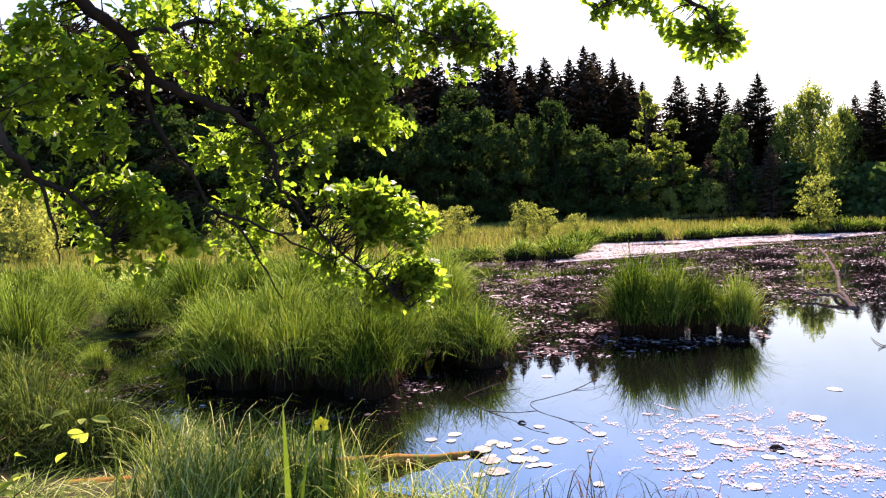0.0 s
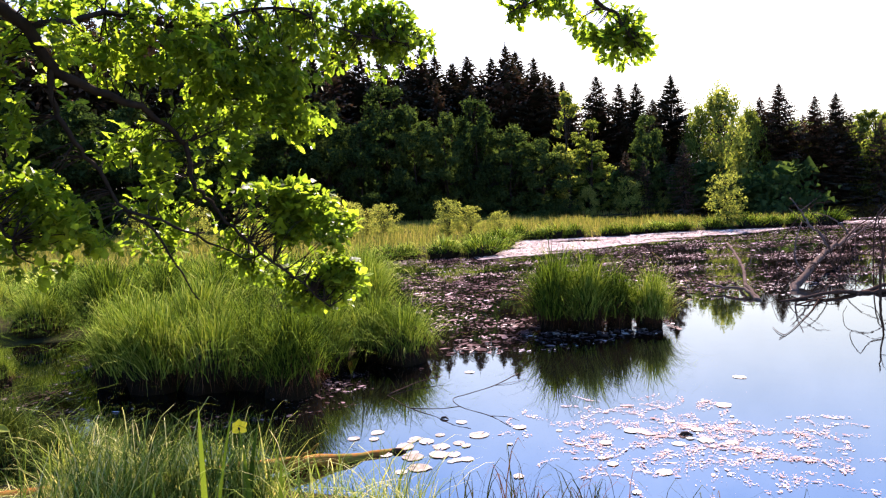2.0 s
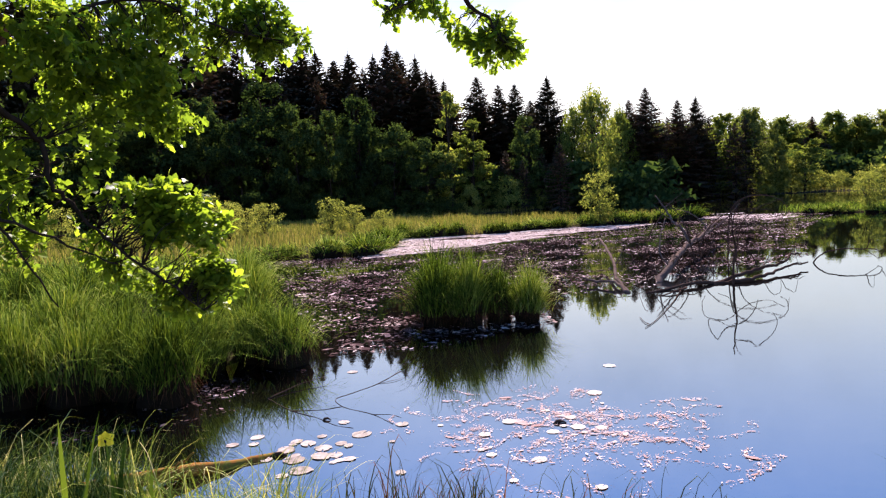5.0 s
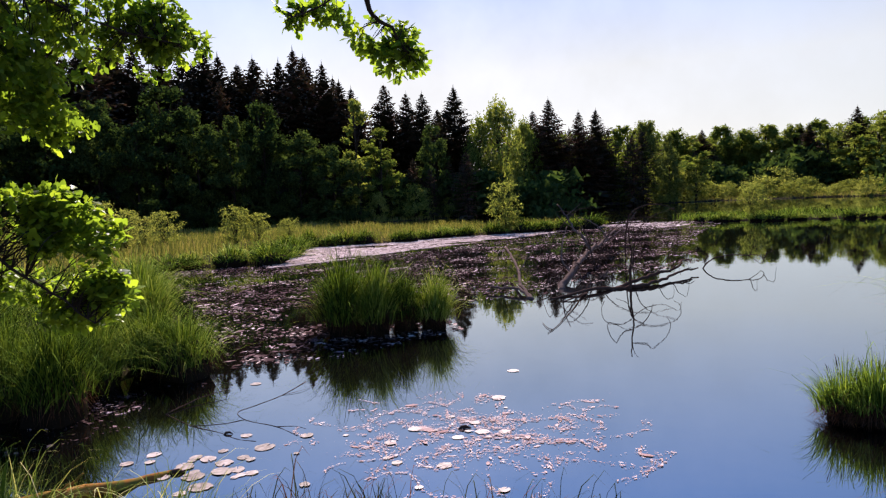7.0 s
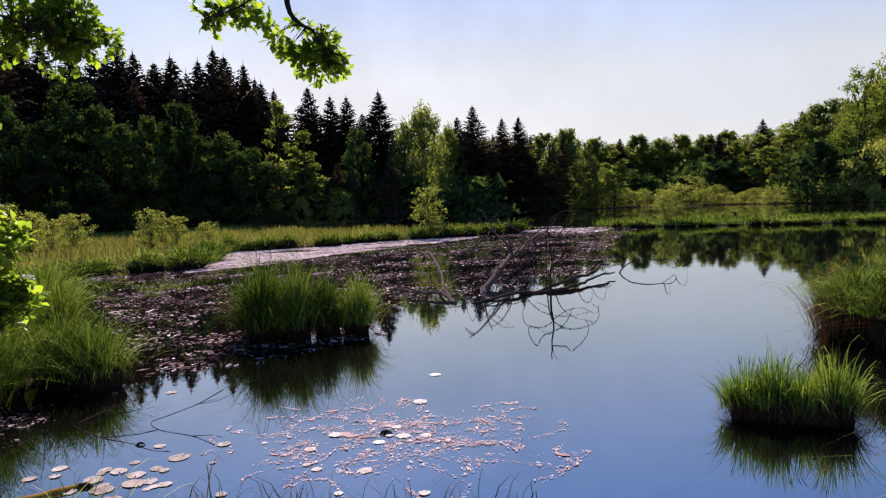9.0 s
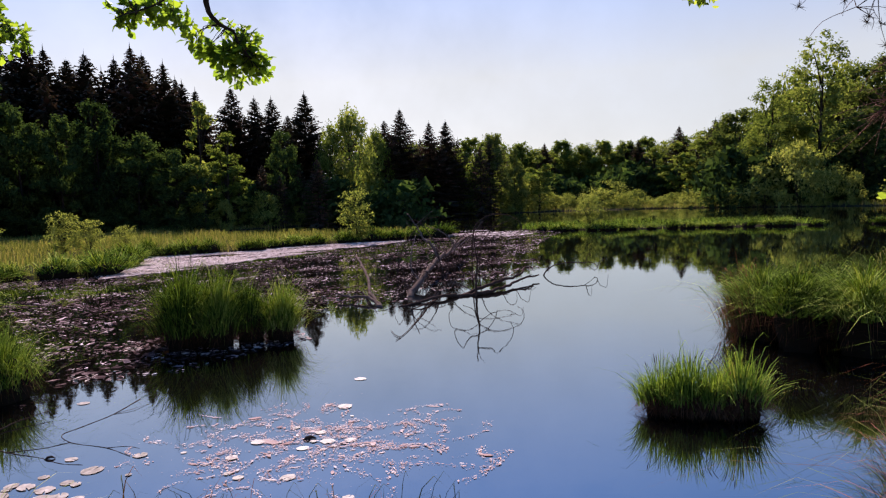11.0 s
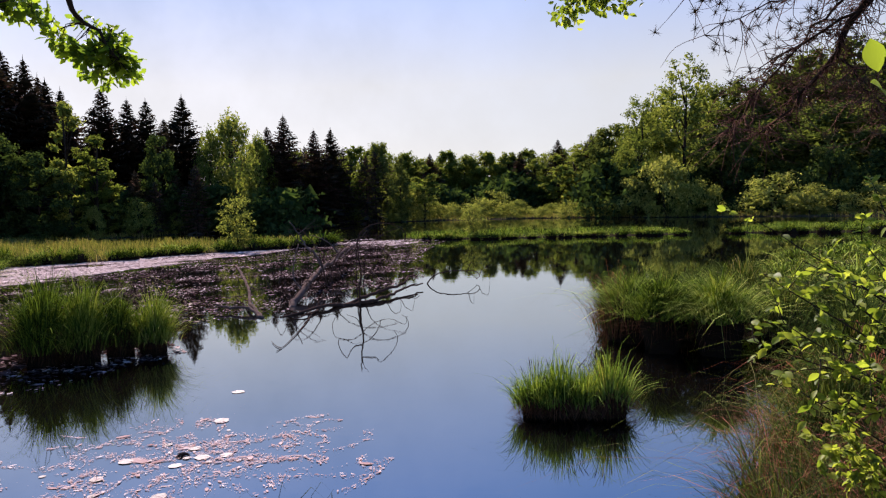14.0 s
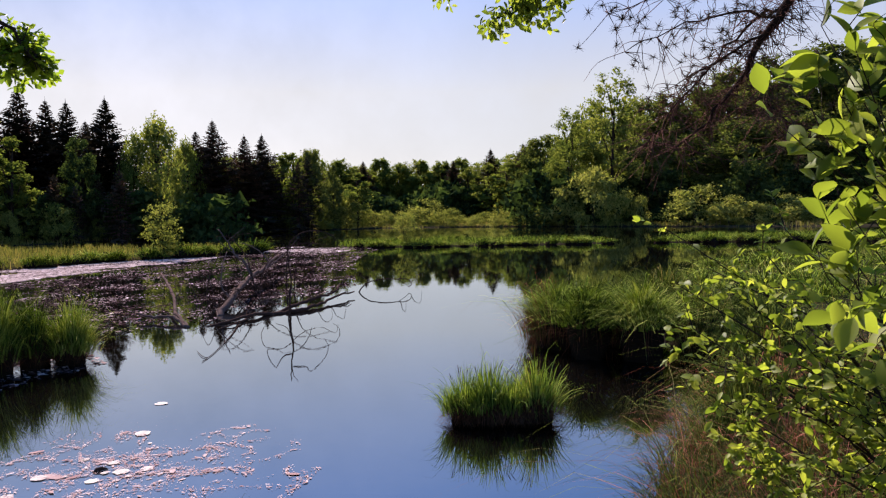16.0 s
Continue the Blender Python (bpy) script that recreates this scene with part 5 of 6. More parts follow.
def iris():
    rng = np.random.default_rng(4)
    ob = thing("yellow_iris", "yellow iris in flower with sword-shaped leaves", "flower", where=pose(-0.7, 3.94, 0.22))
    s = Shape()
    tube(s, smooth_line([(0, 0, 0), (0.01, 0, 0.25), (0.0, 0, 0.44)], 4), 0.005, 6)
    part("stem", s, SEDGE, ob)
    for k in range(6):
        # every other petal bends forward
        a, big = k * 1.047 + 0.52, k % 2
        s = Shape()
        scatter(s, *PETAL_SHAPE, np.array([[0.0, 0, 0.455]]), turned(np.array([[math.cos(a), -0.35 if big else 0.1, math.sin(a)]]), np.array([[0.0, -1.0, 0.35]])), [0.044])
        part("petal", s, PETAL, ob, "bright yellow petal")
    s = Shape()
    tube(s, [(0, 0, 0.44), (0, -0.016, 0.452), (0, -0.026, 0.462)], [0.004, 0.006, 0.003], 6)
    part("throat", s, BARK, ob, "brown throat of the flower")
    for x, y, lean, hgt, out in ((-0.06, -0.63, 1.8, 0.74, 0.08), (-0.03, -0.62, 0.8, 0.74, 0.16), (0.26, -0.57, 1.2, 0.46, 0.06), (-0.27, -0.68, 1.8, 0.4, 0.05), (0.05, -0.1, 2.0, 0.4, 0.1), (0.02, 0.05, 1.1, 0.42, 0.12)):
        s = Shape()
        blades(s, np.array([[x, y, 0]]), np.array([lean]), np.array([hgt]), np.array([out]), np.array([0.042]), rng, 6, 0.1)
        part("sword_leaf", s, SEDGE, ob)


PETAL_SHAPE = leaf_template([0.05, 0.2, 0.42, 0.46, 0.3, 0.04], 0.2, 0.35)
PETAL = foliage("iris_petal", [(0.0, (0.66, 0.62, 0.02)), (1.0, (0.72, 0.7, 0.04))], (1.1, 1.1, 0.6), 0.5)
iris()
for k, (x, y, size, tall) in enumerate([(5.25, 1.45, 0.9, 0.9), (5.2, 0.95, 0.9, 1.0), (5.95, 1.45, 1.0, 1.0), (5.45, 0.55, 1.0, 1.0), (4.72, 1.0, 0.7, 0.75), (4.75, 0.65, 0.9, 0.9),
                                        (6.7, 1.75, 1.1, 1.1), (6.9, 1.0, 1.2, 1.1), (7.3, 0.3, 1.2, 1.1), (6.1, 0.4, 1.1, 1.0), (4.2, 0.6, 0.8, 0.8)]):
    plant_tussock(BROWN_TUSSOCK[k % 2] if k % 3 else DARK_TUSSOCK[k % 2], x, y, size, tall, 91 * k, "half-dry sedge tussock with reddish brown blades", 0.05)



CORNER = radians(69)


def corner_sedge(name, label, count, material, low, high, seed, over, inner=2.2):
    """Fine half-dry blades that cover the bank's corner and lean out over the water."""
    rng = np.random.default_rng(seed)
    cx, cy = rng.uniform(3.2, 10.5, count), rng.uniform(-1.2, 2.6, count)
    d = edge_distance(cx, cy, BANK)
    keep = (d > -over) & (d < inner) & (np.hypot(cx, cy) > 2.6) & (np.arctan2(cx, cy) > CORNER)
    cx, cy = np.repeat(cx[keep], 14), np.repeat(cy[keep], 14)
    n = len(cx)
    x, y = cx + rng.normal(0, 0.06, n), cy + rng.normal(0, 0.06, n)
    lean = np.repeat(rng.normal(1.9, 1.1, n // 14), 14) + rng.normal(0, 0.7, n)
    tall = rng.uniform(low, high, n)
    bend = rng.gamma(2.2, 0.5, n)
    s = Shape()
    blades(s, np.stack([x, y, np.maximum(land_height(x, y), 0.0) - 0.02], 1), lean, tall, 0.25 * bend + 0.03, 0.006 * rng.uniform(0.6, 1.5, n), rng, 4, np.clip(bend * 0.9, 0, 2.6))
    tagged(part(name, s, material), label, "grass", kind="stuff")


corner_sedge("dry_bank_sedge", "fine half-dry brown sedge on the bank", 1000, SEDGE_BROWN, 0.08, 0.3, 81, 0.06)
corner_sedge("green_bank_sedge", "dark green sedge on the bank", 1200, SEDGE_DARK, 0.1, 0.36, 82, 0.0)
corner_sedge("straw", "brown dead straw on the bank", 160, SEDGE_OLD, 0.06, 0.25, 83, 0.12)
corner_sedge("red_sedge", "reddish sedge blades leaning out over the water", 170, SEDGE_RED, 0.02, 0.14, 84, 0.45, 0.12)


def edge_sedge():
    """Dark curved blades along the water's edge before the lily pads."""
    rng = np.random.default_rng(86)
    u = rng.uniform(0, 1, 46)
    x, y = np.repeat(0.55 + 1.75 * u, 8), np.repeat(4.2 - 1.35 * u, 8)
    n = len(x)
    x, y = x + rng.normal(0, 0.06, n), y + rng.normal(0, 0.05, n)
    bend = np.minimum(rng.gamma(2, 0.5, n), 1.8)
    s = Shape()
    blades(s, np.stack([x, y, np.maximum(land_height(x, y), 0) - 0.02], 1), rng.normal(0.8, 1.2, n), rng.uniform(0.1, 0.32, n) * np.repeat(rng.uniform(0.5, 1.1, 46), 8), 0.14 * bend + 0.02,
           0.007 * rng.uniform(0.6, 1.4, n), rng, 4, np.clip(bend, 0, 2))
    tagged(part("edge_sedge", s, SEDGE_BROWN), "dark brown curved sedge blades at the water's edge", "grass", kind="stuff")


edge_sedge()

# dark sedge below the oak; its dark colour also stands for the oak's shade
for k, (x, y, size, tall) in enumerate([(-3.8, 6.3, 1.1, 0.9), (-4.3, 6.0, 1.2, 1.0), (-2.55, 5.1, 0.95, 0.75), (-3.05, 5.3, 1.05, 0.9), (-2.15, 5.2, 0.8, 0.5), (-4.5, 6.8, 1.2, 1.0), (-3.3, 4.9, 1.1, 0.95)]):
    plant_tussock(DARK_TUSSOCK[k % 2], x, y, size, tall, 73 * k, "dark green sedge tussock at the bank's foot, oak shade in its colour", 0.02)

# ---- dead wood in the water ----
def dead_branch(label, lines, material=None, seed=1, curls=0, name="dead_branch"):
    rng = np.random.default_rng(seed)
    ob = thing(name, label, "dead branch", "dead branches in the pond")
    for first, (pts, r0, r1) in enumerate(lines):
        s = Shape()
        line = limb(s, pts, r0, r1, rng, 7, 5, r0 * 0.25)
        part("limb", s, material or DEADWOOD, ob, smooth=True)
        for k in range(curls if first == 0 else curls // 4):
            i = rng.integers(len(line) // 2, len(line))
            a, p = rng.uniform(0, 2 * np.pi), line[i]
            o = np.array([math.cos(a), math.sin(a), 0])
            ln = rng.uniform(0.2, 0.75)
            c = [p, p + o * ln * 0.4 + [0, 0, ln * rng.uniform(0.25, 0.7)], p + o * ln * 0.85 + [0, 0, ln * rng.uniform(0.2, 0.7)], p + o * ln + [0, 0, ln * rng.uniform(-0.4, 0.2)]]
            c = [np.array([q[0], q[1], max(q[2], 0.02)]) for q in c]
            s = Shape()
            limb(s, c, 0.009, 0.003, rng, 4, 4, 0.008)
            part("twig", s, material or WETWOOD, ob)
    return ob


dead_branch("bleached forked dead branch lying in the pond", [
    ([(7.3, 11.68, -0.08), (7.98, 12.33, 0.16), (8.7, 13.15, 0.28), (9.96, 14.59, 0.36), (10.8, 15.48, 0.4), (12.17, 16.99, 0.48), (13.62, 18.57, 0.6)], 0.075, 0.03),
    ([(10.11, 14.73, 0.37), (10.13, 15.08, 0.68), (10.12, 15.44, 0.88), (10.12, 15.79, 1.21), (10.09, 16.17, 1.51)], 0.04, 0.012),
    ([(8.07, 12.43, 0.18), (8.1, 12.81, 0.41), (8.28, 13.08, 0.74), (8.55, 13.31, 1.09)], 0.022, 0.008),
    ([(12.17, 16.99, 0.48), (12.14, 17.21, 0.72), (11.97, 17.53, 0.97), (11.79, 17.85, 1.06)], 0.024, 0.008),
    ([(11.2, 15.9, 0.42), (11.6, 16.1, 0.5), (12.37, 16.43, 0.81), (12.84, 16.5, 1.18)], 0.024, 0.008),
    ([(10.12, 15.44, 0.88), (9.9, 15.5, 1.05), (9.7, 15.6, 1.3)], 0.014, 0.005),
    ([(10.12, 15.79, 1.21), (10.4, 15.9, 1.35), (10.7, 15.9, 1.55)], 0.012, 0.004)], curls=3, seed=2)
# the upright one: its curling twigs show best in the water below it
dead_branch("dark upright dead branch with curling twigs in the pond", [
    ([(8.28, 10.79, -0.3), (8.28, 10.79, 0.02), (8.29, 10.79, 0.33), (8.31, 10.77, 0.6), (8.28, 10.8, 0.95), (8.27, 10.8, 1.27)], 0.026, 0.009),
    ([(8.29, 10.79, 0.76), (8.16, 10.89, 0.81), (8.05, 10.96, 1.0)], 0.014, 0.006),
    ([(8.29, 10.79, 0.74), (8.44, 10.68, 0.64), (8.55, 10.59, 0.44), (8.59, 10.56, 0.28)], 0.010, 0.005),
    ([(8.28, 10.8, 1.0), (8.47, 10.65, 1.01), (8.57, 10.57, 1.09), (8.76, 10.42, 0.87), (8.82, 10.37, 0.66), (8.77, 10.41, 0.5)], 0.010, 0.004),
    ([(8.05, 10.96, 1.0), (7.96, 11.02, 0.86), (7.93, 11.05, 0.65), (8.06, 10.96, 0.65), (8.18, 10.87, 0.74), (8.3, 10.78, 0.7)], 0.008, 0.004),
    ([(8.31, 10.77, 0.6), (8.24, 10.83, 0.28), (8.07, 10.95, 0.17)], 0.008, 0.004),
    ([(8.29, 10.79, 0.55), (8.14, 10.9, 0.65), (7.9, 11.07, 0.59), (7.85, 11.11, 0.38), (7.89, 11.07, 0.21)], 0.008, 0.004),
    ([(8.31, 10.77, 0.5), (8.5, 10.6, 0.33), (8.73, 10.44, 0.29), (8.93, 10.28, 0.4), (8.97, 10.24, 0.24)], 0.007, 0.003),
    ([(8.28, 10.8, 0.95), (8.4, 10.9, 1.2), (8.55, 10.95, 1.35)], 0.008, 0.003)], WETWOOD, 6, 0)
dead_branch("dark crooked dead limbs lying low over the pond", [
    ([(8.0, 10.93, -0.05), (8.1, 10.98, 0.0), (8.81, 11.3, 0.08), (9.52, 11.56, 0.12), (10.2, 11.84, 0.16), (10.72, 12.22, 0.24), (11.14, 12.41, 0.22)], 0.046, 0.014),
    ([(8.0, 10.95, -0.05), (8.09, 10.98, 0.0), (8.58, 10.84, 0.03), (9.25, 11.1, 0.06), (10.2, 11.67, 0.1), (10.86, 11.91, 0.1)], 0.05, 0.014),
    ([(6.52, 10.72, 0.0), (6.96, 10.79, 0.02), (7.38, 10.86, 0.06), (7.76, 10.96, 0.05), (8.18, 11.01, -0.02)], 0.016, 0.04),
    ([(6.5, 10.3, 0.0), (6.75, 10.35, 0.03), (7.0, 10.5, 0.04), (7.3, 10.75, 0.02)], 0.010, 0.018),
    ([(9.52, 11.56, 0.12), (9.65, 11.7, 0.2), (9.9, 11.8, 0.22)], 0.014, 0.005),
    ([(7.38, 10.86, 0.06), (7.5, 11.0, 0.14), (7.7, 11.1, 0.18)], 0.012, 0.005),
    ([(10.2, 11.67, 0.1), (10.35, 11.6, 0.16), (10.5, 11.6, 0.12)], 0.010, 0.004)], WETWOOD, 16, 2)


def twig_tangle():
    """Thin dead twigs that arch over the weed round the fallen limbs."""
    rng = np.random.default_rng(33)
    lines = [([(10.51, 13.93, 0.0), (10.55, 13.92, 0.83), (10.68, 13.91, 1.23), (11.0, 13.77, 1.43), (11.37, 13.58, 1.41), (11.64, 13.46, 1.25), (11.73, 13.49, 1.01), (11.67, 13.65, 0.88)], 0.016, 0.005),
             ([(9.85, 14.2, 0.0), (9.79, 14.43, 0.79), (9.67, 14.71, 1.2), (9.62, 14.94, 1.34), (9.47, 15.23, 1.35)], 0.016, 0.005),
             ([(10.6, 13.77, 0.0), (10.73, 13.77, 0.75), (11.15, 13.75, 1.14), (11.73, 13.6, 1.34)], 0.014, 0.005),
             ([(8.9, 14.84, 0.0), (9.16, 14.84, 0.75), (9.72, 14.78, 1.34), (10.15, 14.8, 1.42)], 0.014, 0.005),
             ([(9.9, 14.21, 0.0), (10.13, 14.21, 0.64), (10.56, 14.1, 1.03), (11.1, 13.9, 1.14), (11.62, 13.69, 1.07)], 0.014, 0.005)]
    for _ in range(24):
        u = rng.uniform(0, 1)
        x, y = 7.3 + 3.4 * u + rng.normal(0, 0.3), 11.9 + 2.1 * u + abs(rng.normal(0, 0.6))
        a, ln, up = rng.uniform(-0.6, 2.4), rng.uniform(0.5, 1.5), rng.uniform(0.15, 0.7)
        o = np.array([math.cos(a), math.sin(a), 0])
        p = np.array([x, y, 0.0])
        lines.append(([tuple(p - [0, 0, 0.03]), tuple(p + o * ln * 0.3 + [0, 0, up * 0.7]), tuple(p + o * ln * 0.65 + [0, 0, up]), tuple(p + o * ln + [0, 0, up * rng.uniform(0.2, 1.1)])],
                      rng.uniform(0.006, 0.013), 0.003))
    dead_branch("tangle of thin dead twigs over the pondweed", lines, WETWOOD, 34, 0)


twig_tangle()
dead_branch("thin dead branch arching out of the water", [([(11.4, 12.45, -0.1), (11.46, 12.42, 0.0), (11.53, 12.4, 0.1), (11.67, 12.3, 0.22), (11.92, 12.11, 0.28), (12.2, 11.87, 0.27), (12.38, 11.74, 0.26), (12.47, 11.68, 0.14), (12.43, 11.76, 0.08)], 0.018, 0.006),
            ([(12.19, 11.86, 0.27), (12.29, 11.76, 0.17), (12.38, 11.67, 0.07)], 0.008, 0.004)], WETWOOD, 8, 2)
dead_branch("pale broken dead branch lying on the pond", [
    ([(6.25, 10.9, -0.05), (6.32, 11.0, 0.0), (6.65, 12.0, 0.12), (7.16, 12.98, 0.24), (8.1, 15.01, 0.34), (8.83, 16.74, 0.45)], 0.035, 0.03),
    ([(6.28, 10.94, 0.0), (6.42, 11.52, 0.08), (6.4, 11.77, 0.1), (6.24, 12.15, 0.08), (6.21, 12.58, 0.12)], 0.035, 0.018),
    ([(7.16, 12.98, 0.24), (7.3, 13.0, 0.4), (7.4, 13.1, 0.5)], 0.012, 0.005)], seed=9)
dead_branch("dark twig floating at the surface", [([(7.06, 10.57, 0.01), (6.4, 9.73, 0.015), (5.94, 9.2, 0.01), (5.32, 8.49, 0.012), (4.91, 8.09, 0.01)], 0.008, 0.004),
            ([(5.06, 8.22, 0.012), (5.09, 8.41, 0.014), (5.22, 8.75, 0.012)], 0.006, 0.003)], WETWOOD, 10)
dead_branch("thin dark twig floating at the surface", [([(1.55, 7.35, 0.001), (1.23, 6.95, 0.001), (0.94, 6.72, 0.001), (0.77, 6.58, 0.001), (0.81, 6.29, 0.001), (1.01, 5.97, 0.001), (1.12, 5.63, 0.001)], 0.0038, 0.002),
            ([(1.23, 6.95, 0.001), (1.4, 6.98, 0.01), (1.58, 7.1, 0.001)], 0.0025, 0.0015), ([(1.01, 5.97, 0.001), (1.15, 5.9, 0.001), (1.22, 5.78, 0.001)], 0.0022, 0.0012)], WETWOOD, 11)
dead_branch("thin dark twig floating at the surface", [([(0.17, 6.88, 0.001), (0.36, 6.38, 0.001), (0.55, 6.08, 0.001), (0.67, 5.81, 0.001), (0.8, 5.67, 0.001)], 0.0038, 0.002),
            ([(0.17, 6.88, 0.001), (0.45, 7.15, 0.03), (0.75, 7.3, 0.05)], 0.007, 0.003), ([(0.36, 6.38, 0.001), (0.6, 6.3, 0.001), (0.8, 6.32, 0.001)], 0.005, 0.002)], WETWOOD, 12)
for x, y, r in ((0.19, 5.26, 0.06), (0.62, 5.98, 0.035), (2.35, 5.1, 0.05)):
    s = Shape()
    tube(s, [(x - r, y, 0.0), (x - r * 0.4, y + 0.01, 0.012), (x + r * 0.3, y, 0.016), (x + r, y - 0.02, 0.004)], [r * 0.12, r * 0.32, r * 0.28, r * 0.08], 7)
    tagged(part("bark_chip", s, WETWOOD, smooth=True), "dark wet chip of bark floating among the pads", "bark chip")


# ---- floating leaves ----
def pad_mesh(seed):
    """A flat, notched leaf with a slightly wavy rim."""
    rng = np.random.default_rng(seed)
    k = 18
    w = np.linspace(0.14, 2 * np.pi - 0.14, k)
    r = 1 + rng.normal(0, 0.06, k)
    rim = np.stack([r * np.cos(w), 0.92 * r * np.sin(w), np.abs(rng.normal(0, 0.012, k))], 1)
    v = np.concatenate([[(0.1, 0, 0.0)], rim * [0.6, 0.6, 0.2], rim])
    t = [(0, i, i + 1) for i in range(1, k)]
    q = [(i, i + k, i + 1 + k, i + 1) for i in range(1, k)]
    return Shape().add(v, q, t).mesh("lily_pad", PAD)


PADS = [pad_mesh(k) for k in (1, 2, 3)]
rng = np.random.default_rng(19)
spots = [(0.84, 5.49, 0.1), (1.19, 5.6, 0.07), (0.75, 5.85, 0.06), (2.0, 5.29, 0.07), (2.98, 5.73, 0.085), (3.57, 6.56, 0.08), (2.59, 4.86, 0.06), (2.49, 5.19, 0.06), (2.44, 4.95, 0.07),
         (1.72, 5.08, 0.06), (2.22, 4.93, 0.06), (1.9, 4.44, 0.07), (1.63, 4.66, 0.05), (2.07, 3.87, 0.05), (1.61, 4.17, 0.04), (0.66, 5.34, 0.06), (0.52, 5.29, 0.08), (0.42, 5.44, 0.08),
         (0.48, 5.13, 0.09), (0.25, 5.36, 0.09), (0.59, 5.11, 0.07), (0.67, 4.99, 0.06), (0.29, 5.13, 0.1), (0.32, 4.9, 0.1), (0.34, 5.52, 0.06), (0.54, 5.57, 0.05), (0.05, 5.76, 0.07),
         (-0.14, 5.65, 0.06), (0.02, 5.6, 0.05), (0.96, 4.59, 0.05), (1.07, 7.56, 0.07)]
spots += [(rng.normal(0.4, 0.25), rng.normal(5.25, 0.22), rng.uniform(0.03, 0.07)) for _ in range(12)]
spots += [(rng.normal(2.2, 0.5), rng.normal(5.0, 0.4), rng.uniform(0.02, 0.04)) for _ in range(10)]
for k, (x, y, r) in enumerate(spots):
    if float(edge_distance(np.array([x]), np.array([y]), BANK)[0]) < -0.25:
        ob = tagged(new("lily_pad", PADS[k % 3]), "flat round lily pad floating on the pond", "lily pad", "lily pads")
        ob.matrix_basis = pose(x, y, 0.004 + 0.0006 * (k % 5), rng.normal(0, 0.5), rng.normal(0, 0.5), rng.uniform(0, 360)) @ Matrix.Scale(0.82 * r, 4)


def float_field(name, polygon, count, size, label, grain, cut, seed, tilt=0.05, material=None, veins=False):
    """Small floating leaves and scraps, in drifts."""
    rng = np.random.default_rng(seed)
    p = np.array(polygon, float)
    x, y = rng.uniform(p[:, 0].min(), p[:, 0].max(), count), rng.uniform(p[:, 1].min(), p[:, 1].max(), count)
    keep = edge_distance(x, y, polygon) > 0
    x, y = x[keep], y[keep]
    drift = noise2(x, y * 1.7, grain, seed) + 0.5 * noise2(x, y * 1.5, grain * 3.1, seed + 5)
    if veins:
        drift = 0.6 * drift + 0.4 * noise2(x + 0.4 * y, y * 2.2, grain * 3.5, seed + 9) + 0.25 - 0.8 * np.abs(noise2(x, y * 1.3, grain * 1.3, seed + 2))
    keep = drift + rng.normal(0, 0.12, len(x)) > cut
    x, y = x[keep], y[keep]
    n = len(x)
    tv = np.array([(-1, -0.05, 0), (-0.1, -0.6, 0), (1, 0.1, 0), (0.15, 0.62, 0)], float)
    tq = [(0, 1, 2, 3)]
    a = rng.uniform(0, 2 * np.pi, n)
    axis = np.stack([np.cos(a), np.sin(a), rng.normal(0, tilt, n)], 1)
    face = np.stack([rng.normal(0, tilt, n), rng.normal(0, tilt, n), np.ones(n)], 1)
    s = Shape()
    scatter(s, tv, tq, [], np.stack([x, y, rng.uniform(0.004, 0.012, n)], 1), turned(axis, face), size * np.exp(rng.normal(-0.25, 0.45, n)))
    tagged(part(name, s, material or SCUM), label, "floating leaves", kind="stuff")


float_field("pondweed", [(0.9, 8.4), (2.2, 8.3), (4.1, 9.0), (4.6, 11.4), (7.2, 11.3), (12.4, 13.6), (19, 21), (26, 27), (25, 32), (22, 31), (17, 29.4), (6, 30), (3.4, 22.6), (0.6, 23.4), (0.8, 14)], 110000, 0.036,
            "brown-purple pondweed leaves floating in drifts", 0.28, -0.06, 3, 0.07)
# these pale leaves paint the glints between the darker weed
float_field("pale_pondweed", [(0.9, 8.4), (2.2, 8.3), (4.1, 9.0), (4.6, 11.4), (7.2, 11.3), (12.4, 13.6), (19, 21), (26, 27), (25, 32), (22, 31), (17, 29.4), (6, 30), (3.4, 22.6), (0.6, 23.4), (0.8, 14)], 60000, 0.03,
            "pondweed leaves in narrow drifts, glints painted as pale colour", 0.6, 0.2, 13, 0.08, MAT)
float_field("pondweed_mat", [(3.4, 21.6), (5.2, 26.4), (6.3, 30.2), (9.5, 29.4), (13.4, 30.2), (17, 29.2), (18, 28.6), (14.5, 26.6), (9, 24.4), (6, 22.4)], 62000, 0.06,
            "dense pale mat of floating pondweed", 0.35, -0.2, 5, 0.08, MAT)
float_field("pondweed_drift", [(20, 25.5), (26, 27.6), (25.4, 33), (22.4, 33.5), (21, 29.5)], 6000, 0.07, "thin drift of floating pondweed", 0.25, 0.05, 7, 0.08, MAT)
float_field("pond_debris", [(-5, 7.2), (-3.5, 6.8), (-1.2, 6.2), (0.1, 6.7), (0.9, 8.3), (-0.3, 8.2), (-1, 7.0), (-2.5, 7.5), (-3.2, 8.2), (-3.4, 9.4), (-4.4, 11.2), (-5.1, 11), (-4.6, 8.2)], 22000, 0.018,
            "dark rotting leaves and scraps between the tussocks", 0.8, 0.2, 21, 0.05)


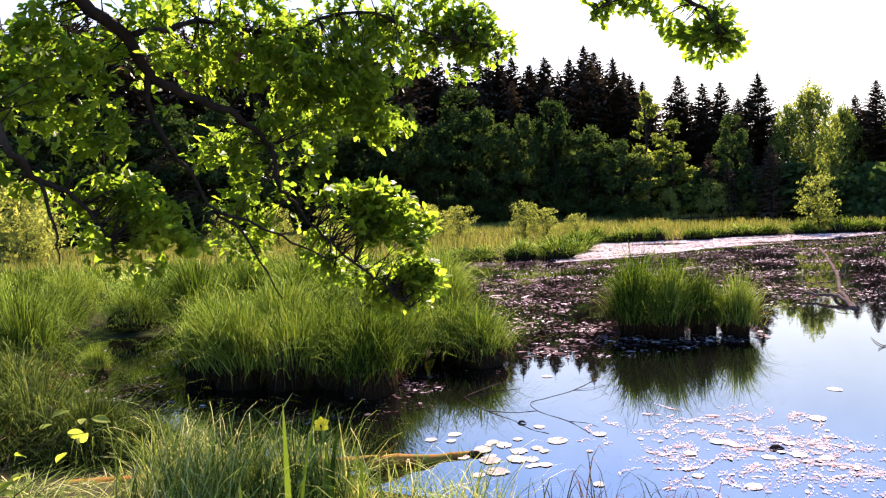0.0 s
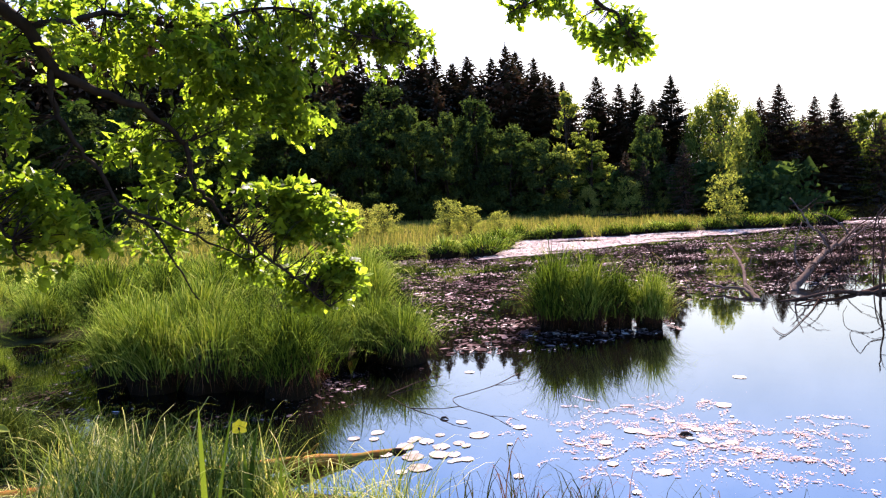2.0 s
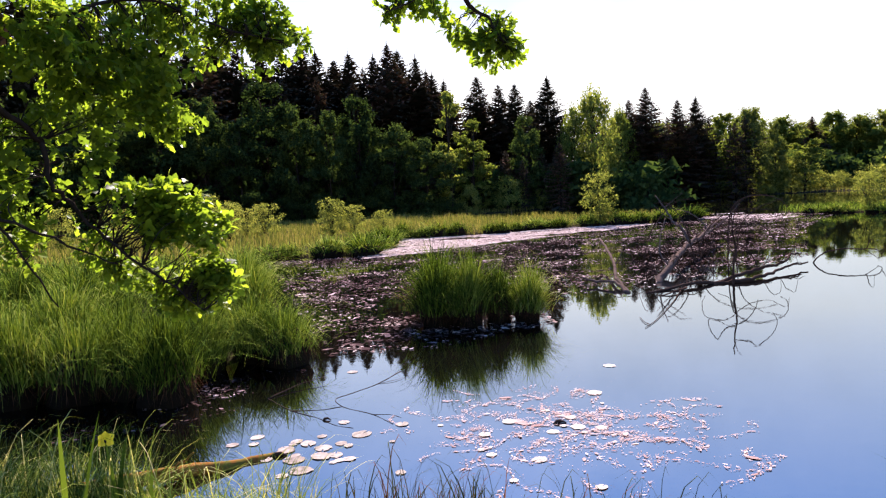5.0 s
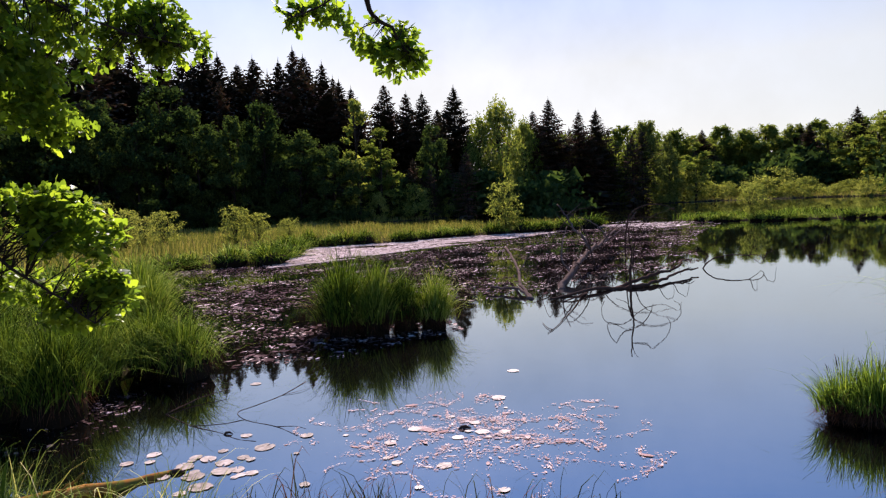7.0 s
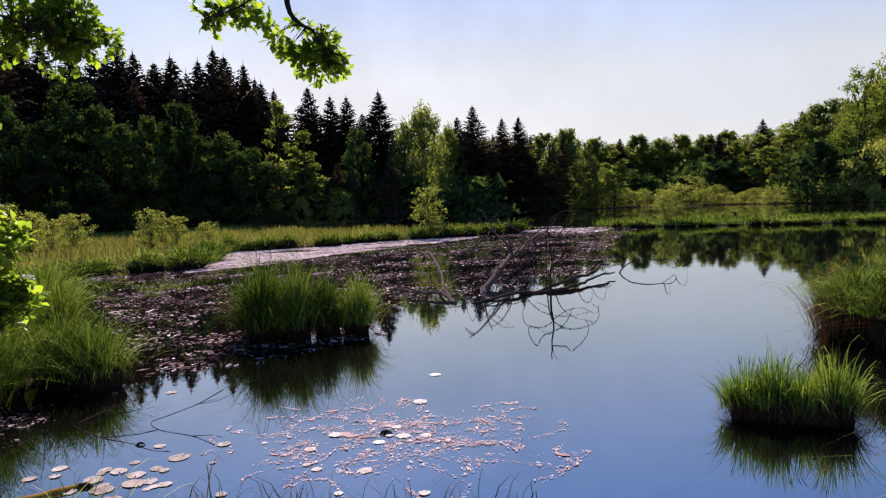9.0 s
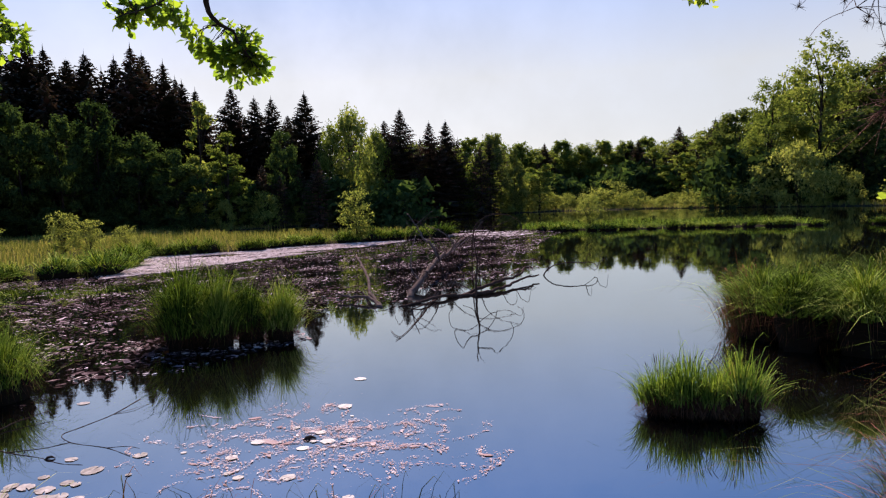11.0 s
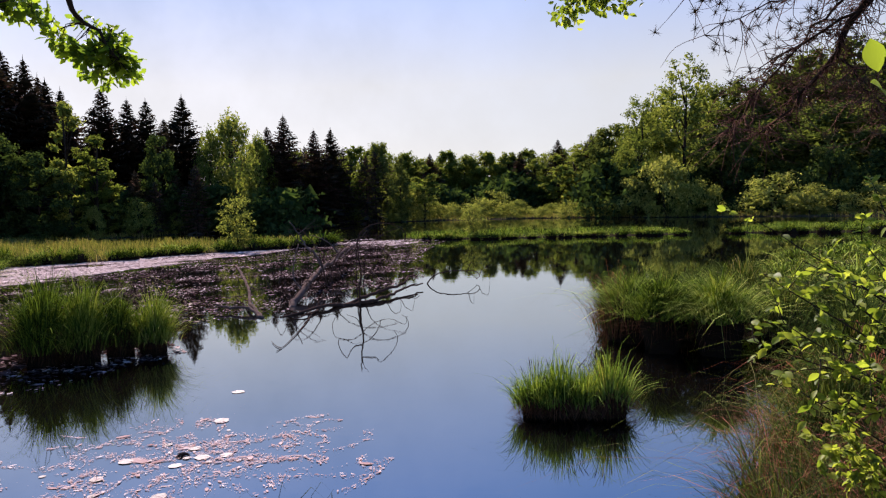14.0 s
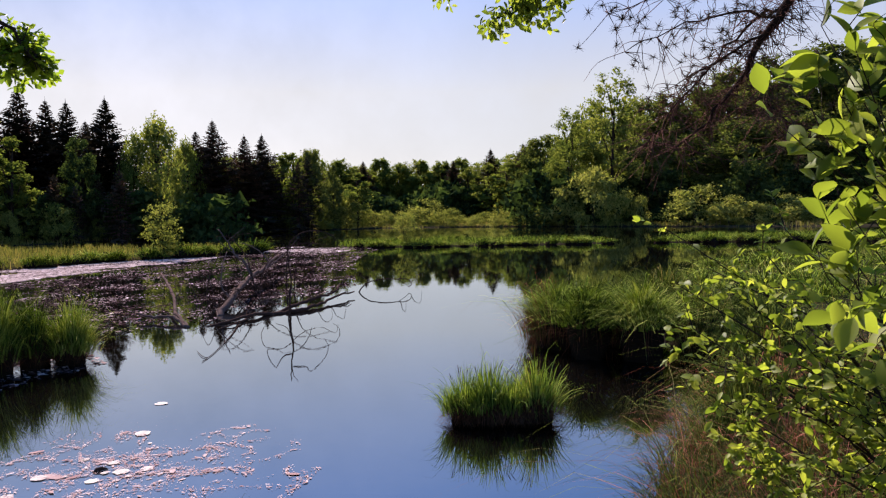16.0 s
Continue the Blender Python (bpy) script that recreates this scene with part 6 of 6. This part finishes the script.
def floating_scraps():
    """Shed leaf scraps drawn out into wandering streaks, with loose specks between them."""
    rng = np.random.default_rng(61)
    x, y, way, size = [rng.normal(2.1, 0.8, 420)], [rng.normal(5.1, 0.75, 420)], [rng.uniform(0, 6.3, 420)], [rng.uniform(0.3, 0.6, 420)]

    def streak(px, py, a0, long, thick, dense, bend):
        n = max(4, int(long * dense))
        u = np.linspace(0, long, n)
        a = a0 + bend * u + 0.9 * np.sin(u * rng.uniform(3, 8) + rng.uniform(0, 6))
        x.append(px + np.cumsum(np.cos(a)) * long / n + rng.normal(0, thick, n))
        y.append(py + np.cumsum(np.sin(a)) * long / n + rng.normal(0, thick * 1.2, n))
        way.append(a + rng.normal(0, 0.5, n))
        size.append(np.exp(rng.normal(-0.1, 0.55, n)))

    for _ in range(120):
        px, py = (rng.normal(2.4, 0.5), rng.normal(4.75, 0.5)) if rng.random() < 0.7 else (rng.normal(1.7, 0.45), rng.normal(5.1, 0.55))
        streak(px, py, rng.normal(0.1, 0.7), rng.gamma(3, 0.16), rng.uniform(0.006, 0.035), rng.uniform(110, 260), rng.normal(0, 1.6))
    for px, py, a0, long, bend in ((2.9, 5.0, -0.1, 1.0, 0.5), (3.0, 4.7, 0.3, 0.9, -0.3), (3.3, 5.3, -0.9, 0.7, 0.3), (1.3, 5.9, -0.2, 1.2, 0.2)):
        streak(px, py, a0, long, 0.016, 180, bend)
    x, y, way, size = (np.concatenate(q) for q in (x, y, way, size))
    keep = (edge_distance(x, y, BANK) < -0.3) & (x > 0.5) & (noise2(x, y, 5.0, 3) + rng.normal(0, 0.15, len(x)) > -0.15) & (np.hypot((x - 2.3) / 1.7, (y - 5.0) / 1.5) < 1)
    x, y, way, size = x[keep], y[keep], way[keep], size[keep]
    n = len(x)
    tv = np.array([(-1, -0.1, 0), (-0.2, -0.42, 0), (0.9, -0.2, 0), (1.1, 0.22, 0), (0.1, 0.48, 0), (-0.8, 0.3, 0)], float)
    tv = tv[:, [1, 0, 2]] * [1, -1, 1]
    axis = np.stack([np.cos(way), np.sin(way), rng.normal(0, 0.03, n)], 1)
    face = np.stack([rng.normal(0, 0.03, n), rng.normal(0, 0.03, n), np.ones(n)], 1)
    s = Shape()
    scatter(s, tv, [(0, 1, 4, 5), (1, 2, 3, 4)], [], np.stack([x, y, rng.uniform(0.003, 0.008, n)], 1), turned(axis, face), np.where(rng.random(n) < 0.006, 0.02, 0.0066) * size)
    tagged(part("floating_scraps", s, SCRAP), "pinkish scraps of leaf drifting on the surface in streaks", "floating leaves", kind="stuff")


floating_scraps()
